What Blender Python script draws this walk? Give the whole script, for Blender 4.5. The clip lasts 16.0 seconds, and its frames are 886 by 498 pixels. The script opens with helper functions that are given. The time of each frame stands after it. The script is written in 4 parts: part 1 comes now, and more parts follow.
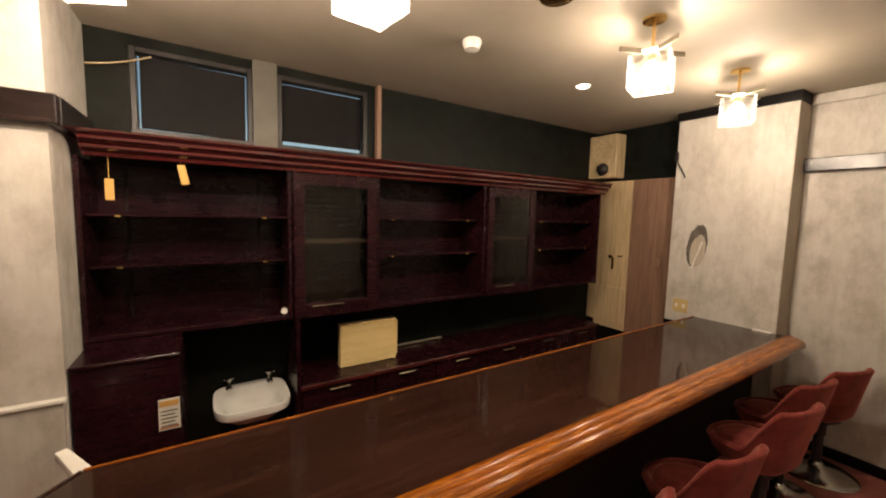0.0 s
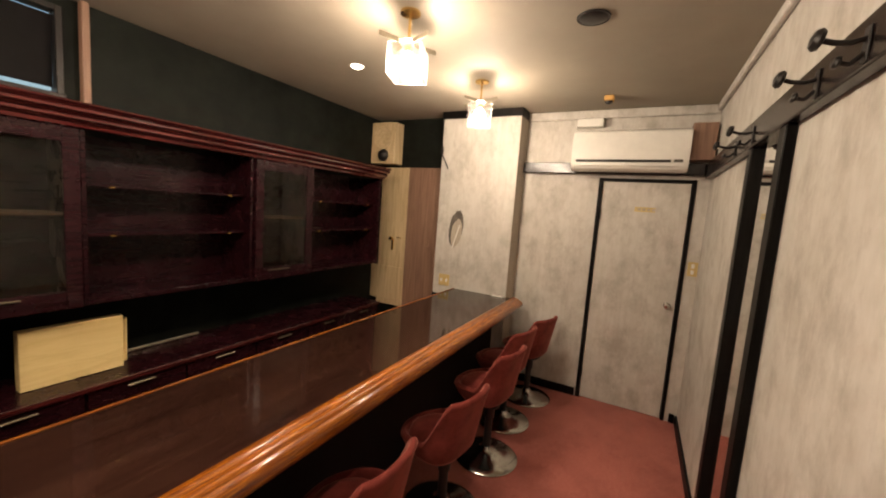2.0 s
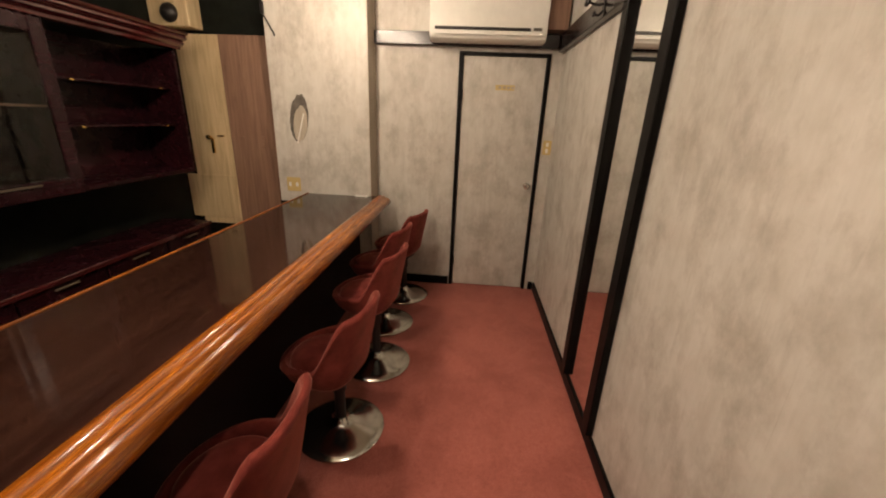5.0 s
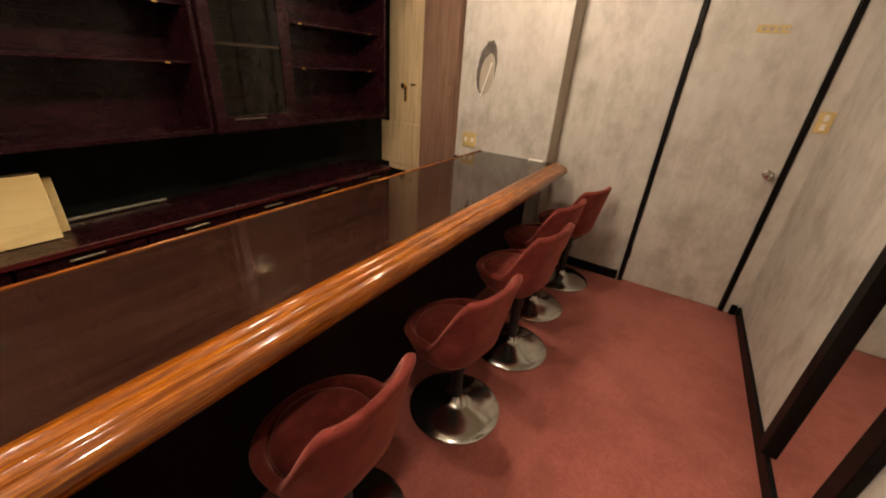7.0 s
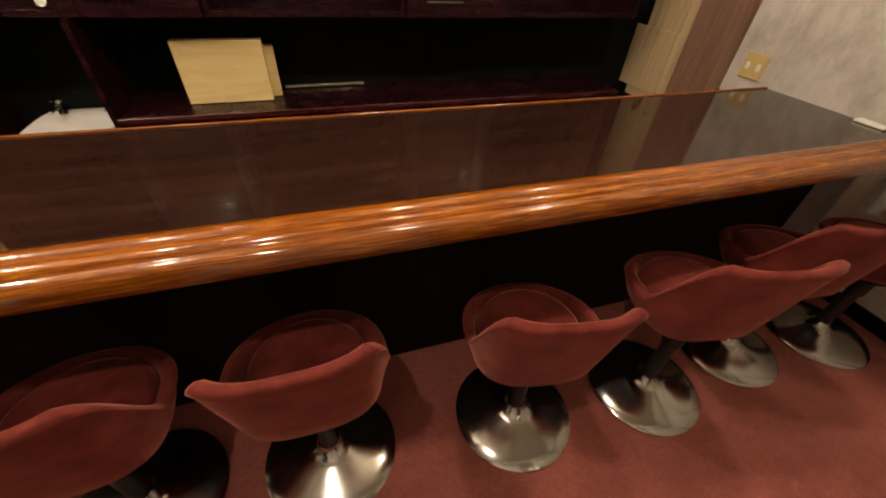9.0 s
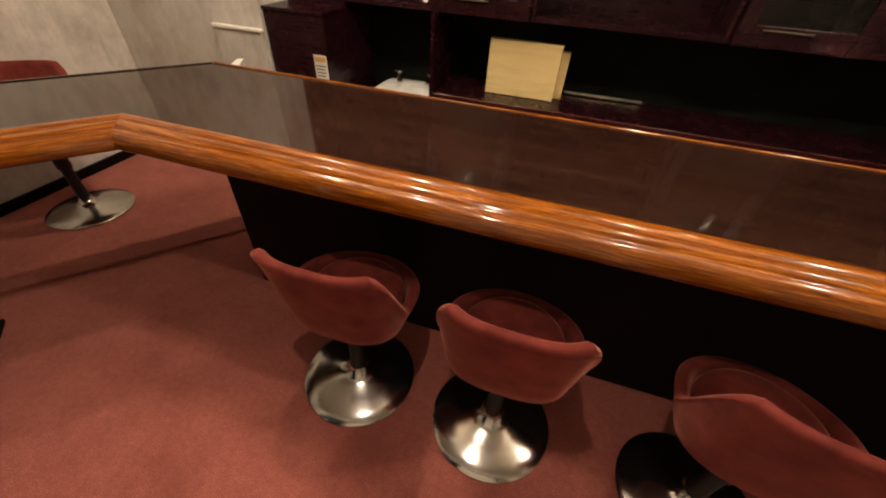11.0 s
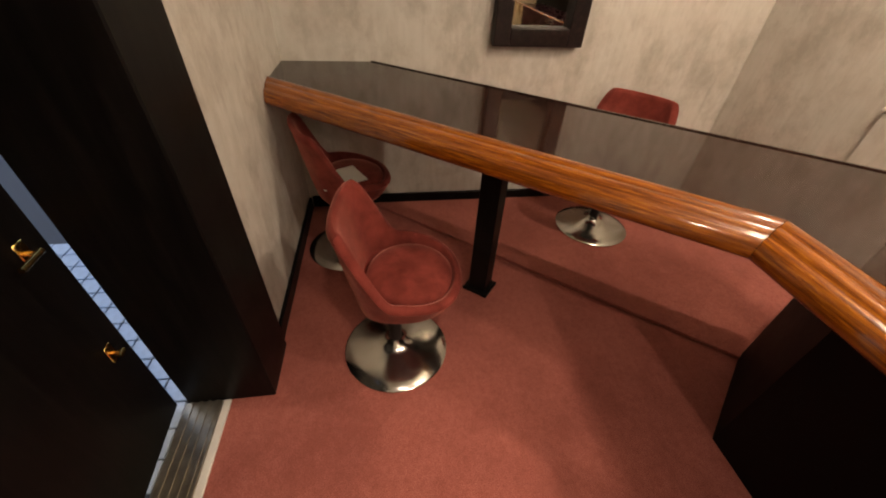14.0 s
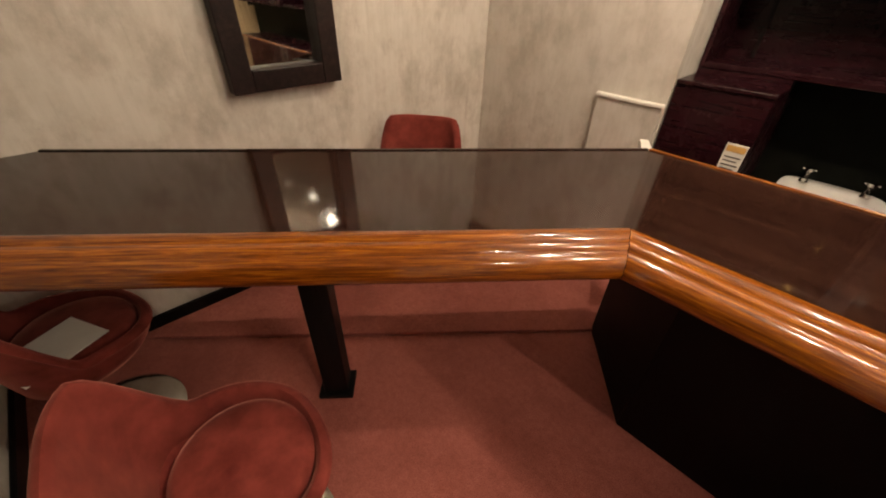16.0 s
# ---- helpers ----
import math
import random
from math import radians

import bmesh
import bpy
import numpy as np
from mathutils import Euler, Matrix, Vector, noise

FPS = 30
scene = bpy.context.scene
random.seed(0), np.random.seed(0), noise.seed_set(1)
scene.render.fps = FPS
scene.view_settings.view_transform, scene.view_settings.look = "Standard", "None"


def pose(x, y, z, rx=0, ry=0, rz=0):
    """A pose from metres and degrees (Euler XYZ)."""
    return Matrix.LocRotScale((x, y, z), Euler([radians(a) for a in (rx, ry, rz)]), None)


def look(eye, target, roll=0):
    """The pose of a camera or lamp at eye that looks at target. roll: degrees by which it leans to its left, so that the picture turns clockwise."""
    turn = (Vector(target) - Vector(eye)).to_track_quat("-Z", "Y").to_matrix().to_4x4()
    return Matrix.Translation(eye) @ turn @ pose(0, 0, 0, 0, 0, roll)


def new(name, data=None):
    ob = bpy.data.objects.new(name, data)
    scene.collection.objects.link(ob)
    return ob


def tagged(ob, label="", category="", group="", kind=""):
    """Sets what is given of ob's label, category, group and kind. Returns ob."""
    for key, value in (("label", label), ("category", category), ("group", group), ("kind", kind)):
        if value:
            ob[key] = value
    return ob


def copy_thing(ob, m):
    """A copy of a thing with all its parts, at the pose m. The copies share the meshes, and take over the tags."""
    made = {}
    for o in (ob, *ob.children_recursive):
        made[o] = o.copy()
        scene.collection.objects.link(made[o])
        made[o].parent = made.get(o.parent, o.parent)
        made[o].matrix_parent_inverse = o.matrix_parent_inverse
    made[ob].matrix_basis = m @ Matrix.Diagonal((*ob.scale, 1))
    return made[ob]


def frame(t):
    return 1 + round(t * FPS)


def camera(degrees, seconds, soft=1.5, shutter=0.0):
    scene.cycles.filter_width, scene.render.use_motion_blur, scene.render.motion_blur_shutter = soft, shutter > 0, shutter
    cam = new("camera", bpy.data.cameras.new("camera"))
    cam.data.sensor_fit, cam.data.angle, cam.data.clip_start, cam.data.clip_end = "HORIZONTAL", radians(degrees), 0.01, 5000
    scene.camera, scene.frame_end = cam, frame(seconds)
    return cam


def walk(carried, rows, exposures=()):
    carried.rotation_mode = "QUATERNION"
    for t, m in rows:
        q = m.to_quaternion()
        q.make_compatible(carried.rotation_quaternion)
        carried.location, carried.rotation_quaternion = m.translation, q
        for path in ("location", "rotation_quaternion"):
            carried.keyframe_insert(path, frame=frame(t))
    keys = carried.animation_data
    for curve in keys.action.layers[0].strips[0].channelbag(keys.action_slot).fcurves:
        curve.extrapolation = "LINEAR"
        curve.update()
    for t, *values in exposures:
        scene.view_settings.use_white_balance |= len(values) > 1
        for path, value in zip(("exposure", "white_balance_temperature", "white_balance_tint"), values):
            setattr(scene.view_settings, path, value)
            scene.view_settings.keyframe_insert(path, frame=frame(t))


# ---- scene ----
cam = camera(99.6, 16.0, soft=2.0)

PATH = [
    (0, (0.183, 0.111, 1.678), (1.246, 1.795, 1.494), 1.4),
    (0.5, (0.205, 0.11, 1.664), (1.434, 1.677, 1.478), 1.1),
    (1, (0.259, 0.071, 1.66), (1.676, 1.47, 1.473), 2.1),
    (1.5, (0.305, 0.04, 1.655), (1.897, 1.235, 1.461), 2.4),
    (2, (0.331, 0.017, 1.647), (2.095, 0.937, 1.435), 4.2),
    (2.5, (0.363, 0.035, 1.621), (2.22, 0.735, 1.377), 4.5),
    (3, (0.506, 0.03, 1.635), (2.428, 0.513, 1.367), 3.2),
    (5.5, (0.605, 0.359, 1.479), (2.474, 0.48, 0.777), 2.0),
    (6, (0.617, 0.439, 1.462), (2.441, 0.719, 0.694), 2.7),
    (6.5, (0.727, 0.406, 1.434), (2.458, 0.958, 0.6), 1.9),
    (7, (0.903, 0.26, 1.447), (2.454, 1.173, 0.575), 4.3),
    (7.5, (1.091, 0.19, 1.452), (2.581, 1.127, 0.501), 4.1),
    (8, (1.343, 0.21, 1.43), (2.694, 1.237, 0.371), 6.0),
    (8.5, (1.426, 0.255, 1.389), (2.454, 1.5, 0.208), 4.0),
    (9, (1.548, 0.26, 1.368), (2.069, 1.701, 0.082), 3.6),
    (11.3, (1.32, 0.164, 1.373), (0.793, 1.592, 0.076), 4.1),
    (11.5, (1.269, 0.156, 1.37), (0.647, 1.546, 0.074), 4.4),
    (12, (1.116, 0.128, 1.361), (0.259, 1.37, 0.049), 4.2),
    (12.5, (0.984, 0.09, 1.347), (-0.089, 1.16, 0.041), 4.1),
    (13, (0.886, 0.046, 1.351), (-0.389, 0.864, 0.045), 3.9),
    (13.5, (0.761, 0.056, 1.358), (-0.708, 0.542, 0.091), 2.7),
    (14, (0.65, 0.068, 1.351), (-0.872, 0.34, 0.081), 3.2),
    (14.5, (0.477, 0.024, 1.349), (-1.053, 0.417, 0.122), 2.5),
    (15, (0.332, -0.021, 1.342), (-1.148, 0.573, 0.135), 0.9),
    (15.5, (0.287, 0.058, 1.346), (-1.053, 0.973, 0.176), -0.2),
    (16, (0.27, 0.158, 1.342), (-0.89, 1.295, 0.175), 1.8),
]
EXPOSURE = [(0, 0.03), (0.5, 0.05), (1.5, 0.2), (3, 0.28), (5.5, 0.15), (7, 0.32), (8.5, 0.3), (9, 0.2), (11.5, 0.4), (14, 0.55), (15, 0.62), (16, 0.5)]
walk(cam, [(t, look(eye, target, roll)) for t, eye, target, roll in PATH], EXPOSURE)

# ---- world and lights ----
world = bpy.data.worlds.new("world")
scene.world = world
world.use_nodes = True
wn = world.node_tree
sky = wn.nodes.new("ShaderNodeTexSky")
sky.sky_type, sky.sun_disc = "NISHITA", False
sky.sun_elevation, sky.sun_rotation = radians(35), radians(200)
wn.links.new(sky.outputs[0], wn.nodes["Background"].inputs[0])
wn.nodes["Background"].inputs[1].default_value = 0.14

LAMP_WATTS = (11.0, 10.0, 16.5, 22.0)
SPOT_WATTS = 6.0
AISLE_WATTS = 33.0
LAMPS = [(1.955, 1.14), (2.97, 1.17), (0.62, 1.25), (-0.12, 1.60)]
SPOTS = [(2.44, 1.90), (0.88, 1.87)]
AISLE_SPOT = (1.09, 0.33)
CEIL = 2.60
TOP = 0.858          # height of the bar top
SOUTH, EAST, WEST, NORTH = -0.425, 3.93, -1.475, 2.80


# ---- materials ----
def mat(name, rough=0.5, metal=0.0, spec=0.5):
    m = bpy.data.materials.new(name)
    m.use_nodes = True
    b = m.node_tree.nodes["Principled BSDF"]
    b.inputs["Roughness"].default_value = rough
    b.inputs["Metallic"].default_value = metal
    b.inputs["Specular IOR Level"].default_value = spec
    return m, m.node_tree, b


def coords(nt, scale):
    tc = nt.nodes.new("ShaderNodeTexCoord")
    mp = nt.nodes.new("ShaderNodeMapping")
    mp.inputs["Scale"].default_value = scale
    nt.links.new(tc.outputs["Object"], mp.inputs["Vector"])
    return mp.outputs["Vector"]


def noise_tex(nt, scale3, scale=1.0, detail=4.0, rough=0.6, distort=0.0):
    n = nt.nodes.new("ShaderNodeTexNoise")
    n.inputs["Scale"].default_value = scale
    n.inputs["Detail"].default_value = detail
    n.inputs["Roughness"].default_value = rough
    n.inputs["Distortion"].default_value = distort
    nt.links.new(coords(nt, scale3), n.inputs["Vector"])
    return n.outputs["Fac"]


def ramp(nt, fac, stops):
    r = nt.nodes.new("ShaderNodeValToRGB")
    els = r.color_ramp.elements
    while len(els) < len(stops):
        els.new(0.5)
    for e, (p, c) in zip(els, stops):
        e.position, e.color = p, (*c, 1)
    nt.links.new(fac, r.inputs["Fac"])
    return r.outputs["Color"]


def mix(nt, fac, a, b, mode="MIX"):
    n = nt.nodes.new("ShaderNodeMix")
    n.data_type, n.blend_type = "RGBA", mode
    for sock, v in ((n.inputs["Factor"], fac), (n.inputs["A"], a), (n.inputs["B"], b)):
        if hasattr(v, "links"):
            nt.links.new(v, sock)
        elif isinstance(v, tuple):
            sock.default_value = (*v, 1)
        else:
            sock.default_value = v
    return n.outputs["Result"]


def bump(nt, bsdf, fac, strength, dist=0.002):
    b = nt.nodes.new("ShaderNodeBump")
    b.inputs["Strength"].default_value = strength
    b.inputs["Distance"].default_value = dist
    nt.links.new(fac, b.inputs["Height"])
    nt.links.new(b.outputs["Normal"], bsdf.inputs["Normal"])


def rough_var(nt, bsdf, fac, lo, hi):
    m = nt.nodes.new("ShaderNodeMapRange")
    m.inputs["To Min"].default_value, m.inputs["To Max"].default_value = lo, hi
    nt.links.new(fac, m.inputs["Value"])
    nt.links.new(m.outputs[0], bsdf.inputs["Roughness"])


def wood(name, dark, mid, light, grain=(1.2, 26, 26), rough=(0.18, 0.32), relief=0.15, coat=0.0, spec=0.5, coat_rough=0.10):
    m, nt, b = mat(name, spec=spec)
    fine = noise_tex(nt, grain, 3.0, 6, 0.65, 0.6)
    broad = noise_tex(nt, tuple(g * 0.22 for g in grain), 1.6, 3, 0.5, 0.3)
    c = ramp(nt, fine, [(0.3, dark), (0.52, mid), (0.72, light)])
    c = mix(nt, ramp(nt, broad, [(0.35, (0, 0, 0)), (0.7, (0.55, 0.55, 0.55))]), c, dark)
    nt.links.new(c, b.inputs["Base Color"])
    rough_var(nt, b, noise_tex(nt, (5, 5, 5), 2.0), *rough)
    b.inputs["Coat Weight"].default_value = coat
    b.inputs["Coat Roughness"].default_value = coat_rough
    bump(nt, b, fine, relief, 0.0008)
    if coat > 0.6:
        wave = nt.nodes.new("ShaderNodeBump")
        wave.inputs["Strength"].default_value, wave.inputs["Distance"].default_value = 0.14, 0.0012
        nt.links.new(noise_tex(nt, (16, 55, 55), 1.0, 3, 0.5), wave.inputs["Height"])
        nt.links.new(wave.outputs["Normal"], b.inputs["Coat Normal"])
    return m


def plain(name, colour, rough=0.5, metal=0.0, vary=0.12, scale=14.0, relief=0.05, spec=0.5):
    m, nt, b = mat(name, rough, metal, spec)
    n = noise_tex(nt, (scale, scale, scale), 1.0, 5)
    lo = tuple(c * (1 - vary) for c in colour)
    hi = tuple(min(1, c * (1 + vary)) for c in colour)
    nt.links.new(ramp(nt, n, [(0.3, lo), (0.7, hi)]), b.inputs["Base Color"])
    rough_var(nt, b, n, max(0.02, rough * 0.8), min(1, rough * 1.2))
    if relief:
        bump(nt, b, noise_tex(nt, (scale * 8,) * 3, 1.0, 3), relief)
    return m


def wallpaper():
    m, nt, b = mat("wallpaper", 0.6, 0, 0.35)
    streak = noise_tex(nt, (30, 30, 1.6), 1.0, 6, 0.65)
    dash = noise_tex(nt, (130, 130, 5), 1.0, 4, 0.6)
    cloud = noise_tex(nt, (4.6, 4.6, 3.2), 1.0, 6, 0.7)
    mottle = noise_tex(nt, (14, 14, 9), 1.0, 4, 0.6)
    spot = noise_tex(nt, (26, 26, 3.2), 1.0, 4, 0.6)
    c = ramp(nt, streak, [(0.25, (0.511, 0.483, 0.432)), (0.62, (0.581, 0.553, 0.504))])
    c = mix(nt, ramp(nt, mottle, [(0.42, (0, 0, 0)), (0.72, (0.5, 0.5, 0.5))]), c, (0.413, 0.377, 0.320))
    c = mix(nt, ramp(nt, dash, [(0.64, (0, 0, 0)), (0.80, (0.45, 0.45, 0.45))]), c, (0.343, 0.306, 0.256))
    c = mix(nt, ramp(nt, cloud, [(0.47, (0, 0, 0)), (0.66, (0.8, 0.8, 0.8))]), c, (0.351, 0.314, 0.268))
    c = mix(nt, ramp(nt, spot, [(0.60, (0, 0, 0)), (0.80, (0.35, 0.35, 0.35))]), c, (0.257, 0.228, 0.192))
    nt.links.new(c, b.inputs["Base Color"])
    bump(nt, b, mottle, 0.15, 0.002)
    return m


def carpet(name, lo, mid, hi):
    m, nt, b = mat(name, 0.95, 0, 0.15)
    fine = noise_tex(nt, (260, 260, 260), 1.0, 2)
    tuft = noise_tex(nt, (45, 45, 45), 1.0, 4, 0.7)
    patch = noise_tex(nt, (2.2, 2.2, 2.2), 1.0, 6, 0.7)
    c = ramp(nt, fine, [(0.3, lo), (0.5, mid), (0.72, hi)])
    c = mix(nt, ramp(nt, tuft, [(0.42, (0, 0, 0)), (0.7, (0.5, 0.5, 0.5))]), c, lo)
    c = mix(nt, ramp(nt, patch, [(0.44, (0, 0, 0)), (0.62, (0.5, 0.5, 0.5))]), c, tuple(v * 0.8 for v in lo))
    nt.links.new(c, b.inputs["Base Color"])
    b.inputs["Sheen Weight"].default_value = 0.12
    bump(nt, b, fine, 0.6, 0.003)
    return m


def velvet():
    m, nt, b = mat("velvet", 0.9, 0, 0.15)
    fine = noise_tex(nt, (420, 420, 420), 1.0, 2)
    nap = noise_tex(nt, (11, 11, 11), 1.0, 4, 0.6)
    c = ramp(nt, nap, [(0.3, (0.095, 0.014, 0.011)), (0.7, (0.21, 0.040, 0.030))])
    nt.links.new(c, b.inputs["Base Color"])
    b.inputs["Sheen Weight"].default_value = 0.55
    b.inputs["Sheen Roughness"].default_value = 0.35
    b.inputs["Sheen Tint"].default_value = (1.0, 0.42, 0.33, 1)
    bump(nt, b, fine, 0.35, 0.001)
    return m


def glass(name, tint=(0.95, 0.97, 0.96), rough=0.03, ior=1.46):
    m, nt, b = mat(name, rough)
    b.inputs["Transmission Weight"].default_value = 1.0
    b.inputs["Base Color"].default_value = (*tint, 1)
    b.inputs["IOR"].default_value = ior
    return m


def glow(name, colour, strength):
    m, nt, b = mat(name, 0.4)
    b.inputs["Emission Color"].default_value = (*colour, 1)
    b.inputs["Emission Strength"].default_value = strength
    return m


WARM = (1.0, 0.79, 0.60)
M_PAPER = wallpaper()
M_CEIL = plain("ceiling_cloth", (0.31, 0.268, 0.21), 0.75, vary=0.08, scale=3, relief=0.1)
M_CARPET = carpet("carpet", (0.245, 0.066, 0.051), (0.40, 0.122, 0.096), (0.50, 0.180, 0.146))
M_VELVET = velvet()
M_RAIL = wood("varnished_rail", (0.055, 0.010, 0.0012), (0.29, 0.080, 0.0036), (0.57, 0.205, 0.010), (2.6, 60, 60), (0.35, 0.45), 0.2, 1.0, 0.08)
M_TOP = wood("bar_top", (0.014, 0.0058, 0.0042), (0.030, 0.0126, 0.0084), (0.046, 0.0200, 0.0128), (0.7, 9, 9), (0.05, 0.09), 0.02, 0.0, 0.5)
M_CAB = wood("mahogany", (0.009, 0.0020, 0.0032), (0.0195, 0.0038, 0.0060), (0.033, 0.0064, 0.0092), (1.2, 18, 18), (0.2, 0.34), 0.05, 0.0, 0.28)
M_CORN = wood("cornice_lacquer", (0.030, 0.005, 0.005), (0.065, 0.010, 0.010), (0.10, 0.018, 0.015), (1.0, 20, 20), (0.14, 0.2), 0.03, 1.0, 0.3, 0.09)
M_BLACK = wood("black_stain", (0.003, 0.0025, 0.0025), (0.006, 0.005, 0.0045), (0.012, 0.009, 0.008), (14, 14, 1.2), (0.3, 0.5), 0.08, 0.0, 0.1)
M_TRIM = wood("dark_trim", (0.007, 0.004, 0.004), (0.016, 0.009, 0.0085), (0.032, 0.018, 0.016), (2, 14, 14), (0.3, 0.5), 0.1, 0.0, 0.2)
M_PICRAIL = wood("rail_lacquer", (0.007, 0.004, 0.004), (0.016, 0.009, 0.0085), (0.032, 0.018, 0.016), (2, 14, 14), (0.16, 0.3), 0.1, 0.0, 0.6)
M_PANEL = plain("panel_black", (0.0045, 0.0035, 0.0035), 0.6, vary=0.4, scale=6, spec=0.12)
M_CREAM = wood("cream_wood", (0.42, 0.31, 0.17), (0.60, 0.46, 0.27), (0.68, 0.54, 0.34), (10, 10, 0.8), (0.4, 0.6), 0.08)
M_BROWN = wood("brown_panel", (0.16, 0.085, 0.055), (0.26, 0.15, 0.10), (0.33, 0.20, 0.135), (12, 12, 0.7), (0.4, 0.6), 0.08)
M_PILLARSIDE = wood("grey_side", (0.32, 0.27, 0.21), (0.43, 0.37, 0.29), (0.50, 0.43, 0.35), (12, 12, 0.8), (0.5, 0.7), 0.08)
M_DARKWALL = plain("dark_board", (0.0085, 0.0095, 0.0075), 0.45, vary=0.5, scale=5, spec=0.06)
M_GREY = plain("grey_column", (0.09, 0.08, 0.062), 0.5, vary=0.25, scale=5)
M_CHROME = plain("chrome", (0.58, 0.56, 0.52), 0.17, 1.0, vary=0.08, scale=9, relief=0.02)
M_BRASS = plain("brass", (0.72, 0.48, 0.16), 0.25, 1.0, relief=0.02)
M_BRONZE = plain("tarnished_bronze", (0.20, 0.165, 0.12), 0.35, 0.9, vary=0.2)
M_IRON = plain("black_iron", (0.02, 0.017, 0.016), 0.4, 0.3)
M_WHITE = plain("white_plastic", (0.76, 0.74, 0.68), 0.35, vary=0.04)
M_PLATE = plain("ivory_plate", (0.56, 0.42, 0.17), 0.4, vary=0.08)
M_CERAMIC = plain("ceramic", (0.80, 0.79, 0.75), 0.12, vary=0.04, relief=0)
M_BOARD = wood("pale_board", (0.70, 0.52, 0.22), (0.80, 0.62, 0.29), (0.86, 0.69, 0.35), (1.2, 9, 9), (0.45, 0.6), 0.06)
M_GLASS = glass("lamp_glass", (1.0, 0.99, 0.96), 0.2)
M_PANE = glass("cabinet_glass", (0.58, 0.58, 0.50), 0.02, 1.38)
M_BULB = glow("bulb_glow", (1.0, 0.82, 0.63), 115.0)
M_SPOTGLOW = glow("spot_glow", (1.0, 0.88, 0.68), 14.0)
M_TAG = plain("tag_card", (0.62, 0.36, 0.10), 0.7)
M_CARD = plain("paper", (0.74, 0.72, 0.66), 0.8, vary=0.05)
M_INK = plain("ink", (0.10, 0.09, 0.08), 0.7)
M_LABELINK = plain("label_ink", (0.45, 0.22, 0.12), 0.7)
M_TILE = plain("blue_tile", (0.42, 0.50, 0.62), 0.3, vary=0.1, scale=30)
M_GROUT = plain("grout", (0.05, 0.055, 0.07), 0.8)
M_STEEL = plain("threshold_steel", (0.42, 0.38, 0.30), 0.35, 0.9, vary=0.2, scale=20)
M_PLASTER = plain("torn_plaster", (0.10, 0.085, 0.07), 0.9, vary=0.4, scale=25)
M_MIRROR = plain("mirror_silver", (0.86, 0.87, 0.85), 0.02, 1.0, vary=0.02, scale=3, relief=0)


# ---- building helpers ----
def finish(name, bm, material, parent=None, label="", smooth=False):
    me = bpy.data.meshes.new(name)
    bmesh.ops.recalc_face_normals(bm, faces=bm.faces)
    bm.to_mesh(me)
    bm.free()
    me.materials.append(material)
    if smooth:
        for p in me.polygons:
            p.use_smooth = True
        me.set_sharp_from_angle(angle=radians(40))
    ob = new(name, me)
    if parent is not None:
        ob.parent = parent
    if label:
        ob["label"] = label
    return ob


def part(name, bm, material, parent, label="", smooth=False):
    return finish(name, bm, material, parent, label, smooth)


def empty(name, label, category, group="", at=(0, 0, 0), turn=0.0, kind=""):
    e = new(name)
    e.empty_display_size = 0.05
    e.matrix_basis = pose(*at, 0, 0, turn)
    return tagged(e, label, category, group, kind)


def add_box(bm, x0, x1, y0, y1, z0, z1, bev=0.0, seg=1):
    got = bmesh.ops.create_cube(bm, size=1.0)["verts"]
    for v in got:
        v.co = Vector((x0 + (v.co.x + 0.5) * (x1 - x0), y0 + (v.co.y + 0.5) * (y1 - y0), z0 + (v.co.z + 0.5) * (z1 - z0)))
    if bev:
        edges = list({e for v in got for e in v.link_edges})
        bmesh.ops.bevel(bm, geom=edges, offset=bev, segments=seg, affect="EDGES", profile=0.5)
    return bm


def box(x0, x1, y0, y1, z0, z1, bev=0.0, seg=1):
    return add_box(bmesh.new(), x0, x1, y0, y1, z0, z1, bev, seg)


def lathe(profile, n=32, centre=(0, 0, 0), axis="z"):
    """A turned body from (radius, height) pairs."""
    bm = bmesh.new()
    rings = []
    for r, z in profile:
        rings.append([bm.verts.new((r * math.cos(2 * math.pi * i / n), r * math.sin(2 * math.pi * i / n), z)) for i in range(n)])
    for a, b in zip(rings, rings[1:]):
        for i in range(n):
            bm.faces.new((a[i], a[(i + 1) % n], b[(i + 1) % n], b[i]))
    bm.faces.new(rings[0][::-1])
    bm.faces.new(rings[-1])
    turn = {"z": Matrix(), "x": Matrix.Rotation(radians(90), 4, "Y"), "y": Matrix.Rotation(radians(-90), 4, "X")}[axis]
    bm.transform(Matrix.Translation(centre) @ turn)
    return bm


def add_tube(bm, a, b, r, n=10):
    a, b = Vector(a), Vector(b)
    m = Matrix.Translation((a + b) / 2) @ (b - a).to_track_quat("Z", "Y").to_matrix().to_4x4()
    bmesh.ops.create_cone(bm, cap_ends=True, segments=n, radius1=r, radius2=r, depth=(b - a).length, matrix=m)
    return bm


def prism(poly, z0, z1, bev=0.0):
    bm = bmesh.new()
    lo = [bm.verts.new((x, y, z0)) for x, y in poly]
    hi = [bm.verts.new((x, y, z1)) for x, y in poly]
    bm.faces.new(lo[::-1])
    bm.faces.new(hi)
    for i in range(len(poly)):
        j = (i + 1) % len(poly)
        bm.faces.new((lo[i], lo[j], hi[j], hi[i]))
    if bev:
        bmesh.ops.bevel(bm, geom=list(bm.edges), offset=bev, segments=2, affect="EDGES", profile=0.5)
    return bm


def setting(name, bm, material, label, category="wall"):
    return tagged(finish(name, bm, material), label, category, kind="structure")


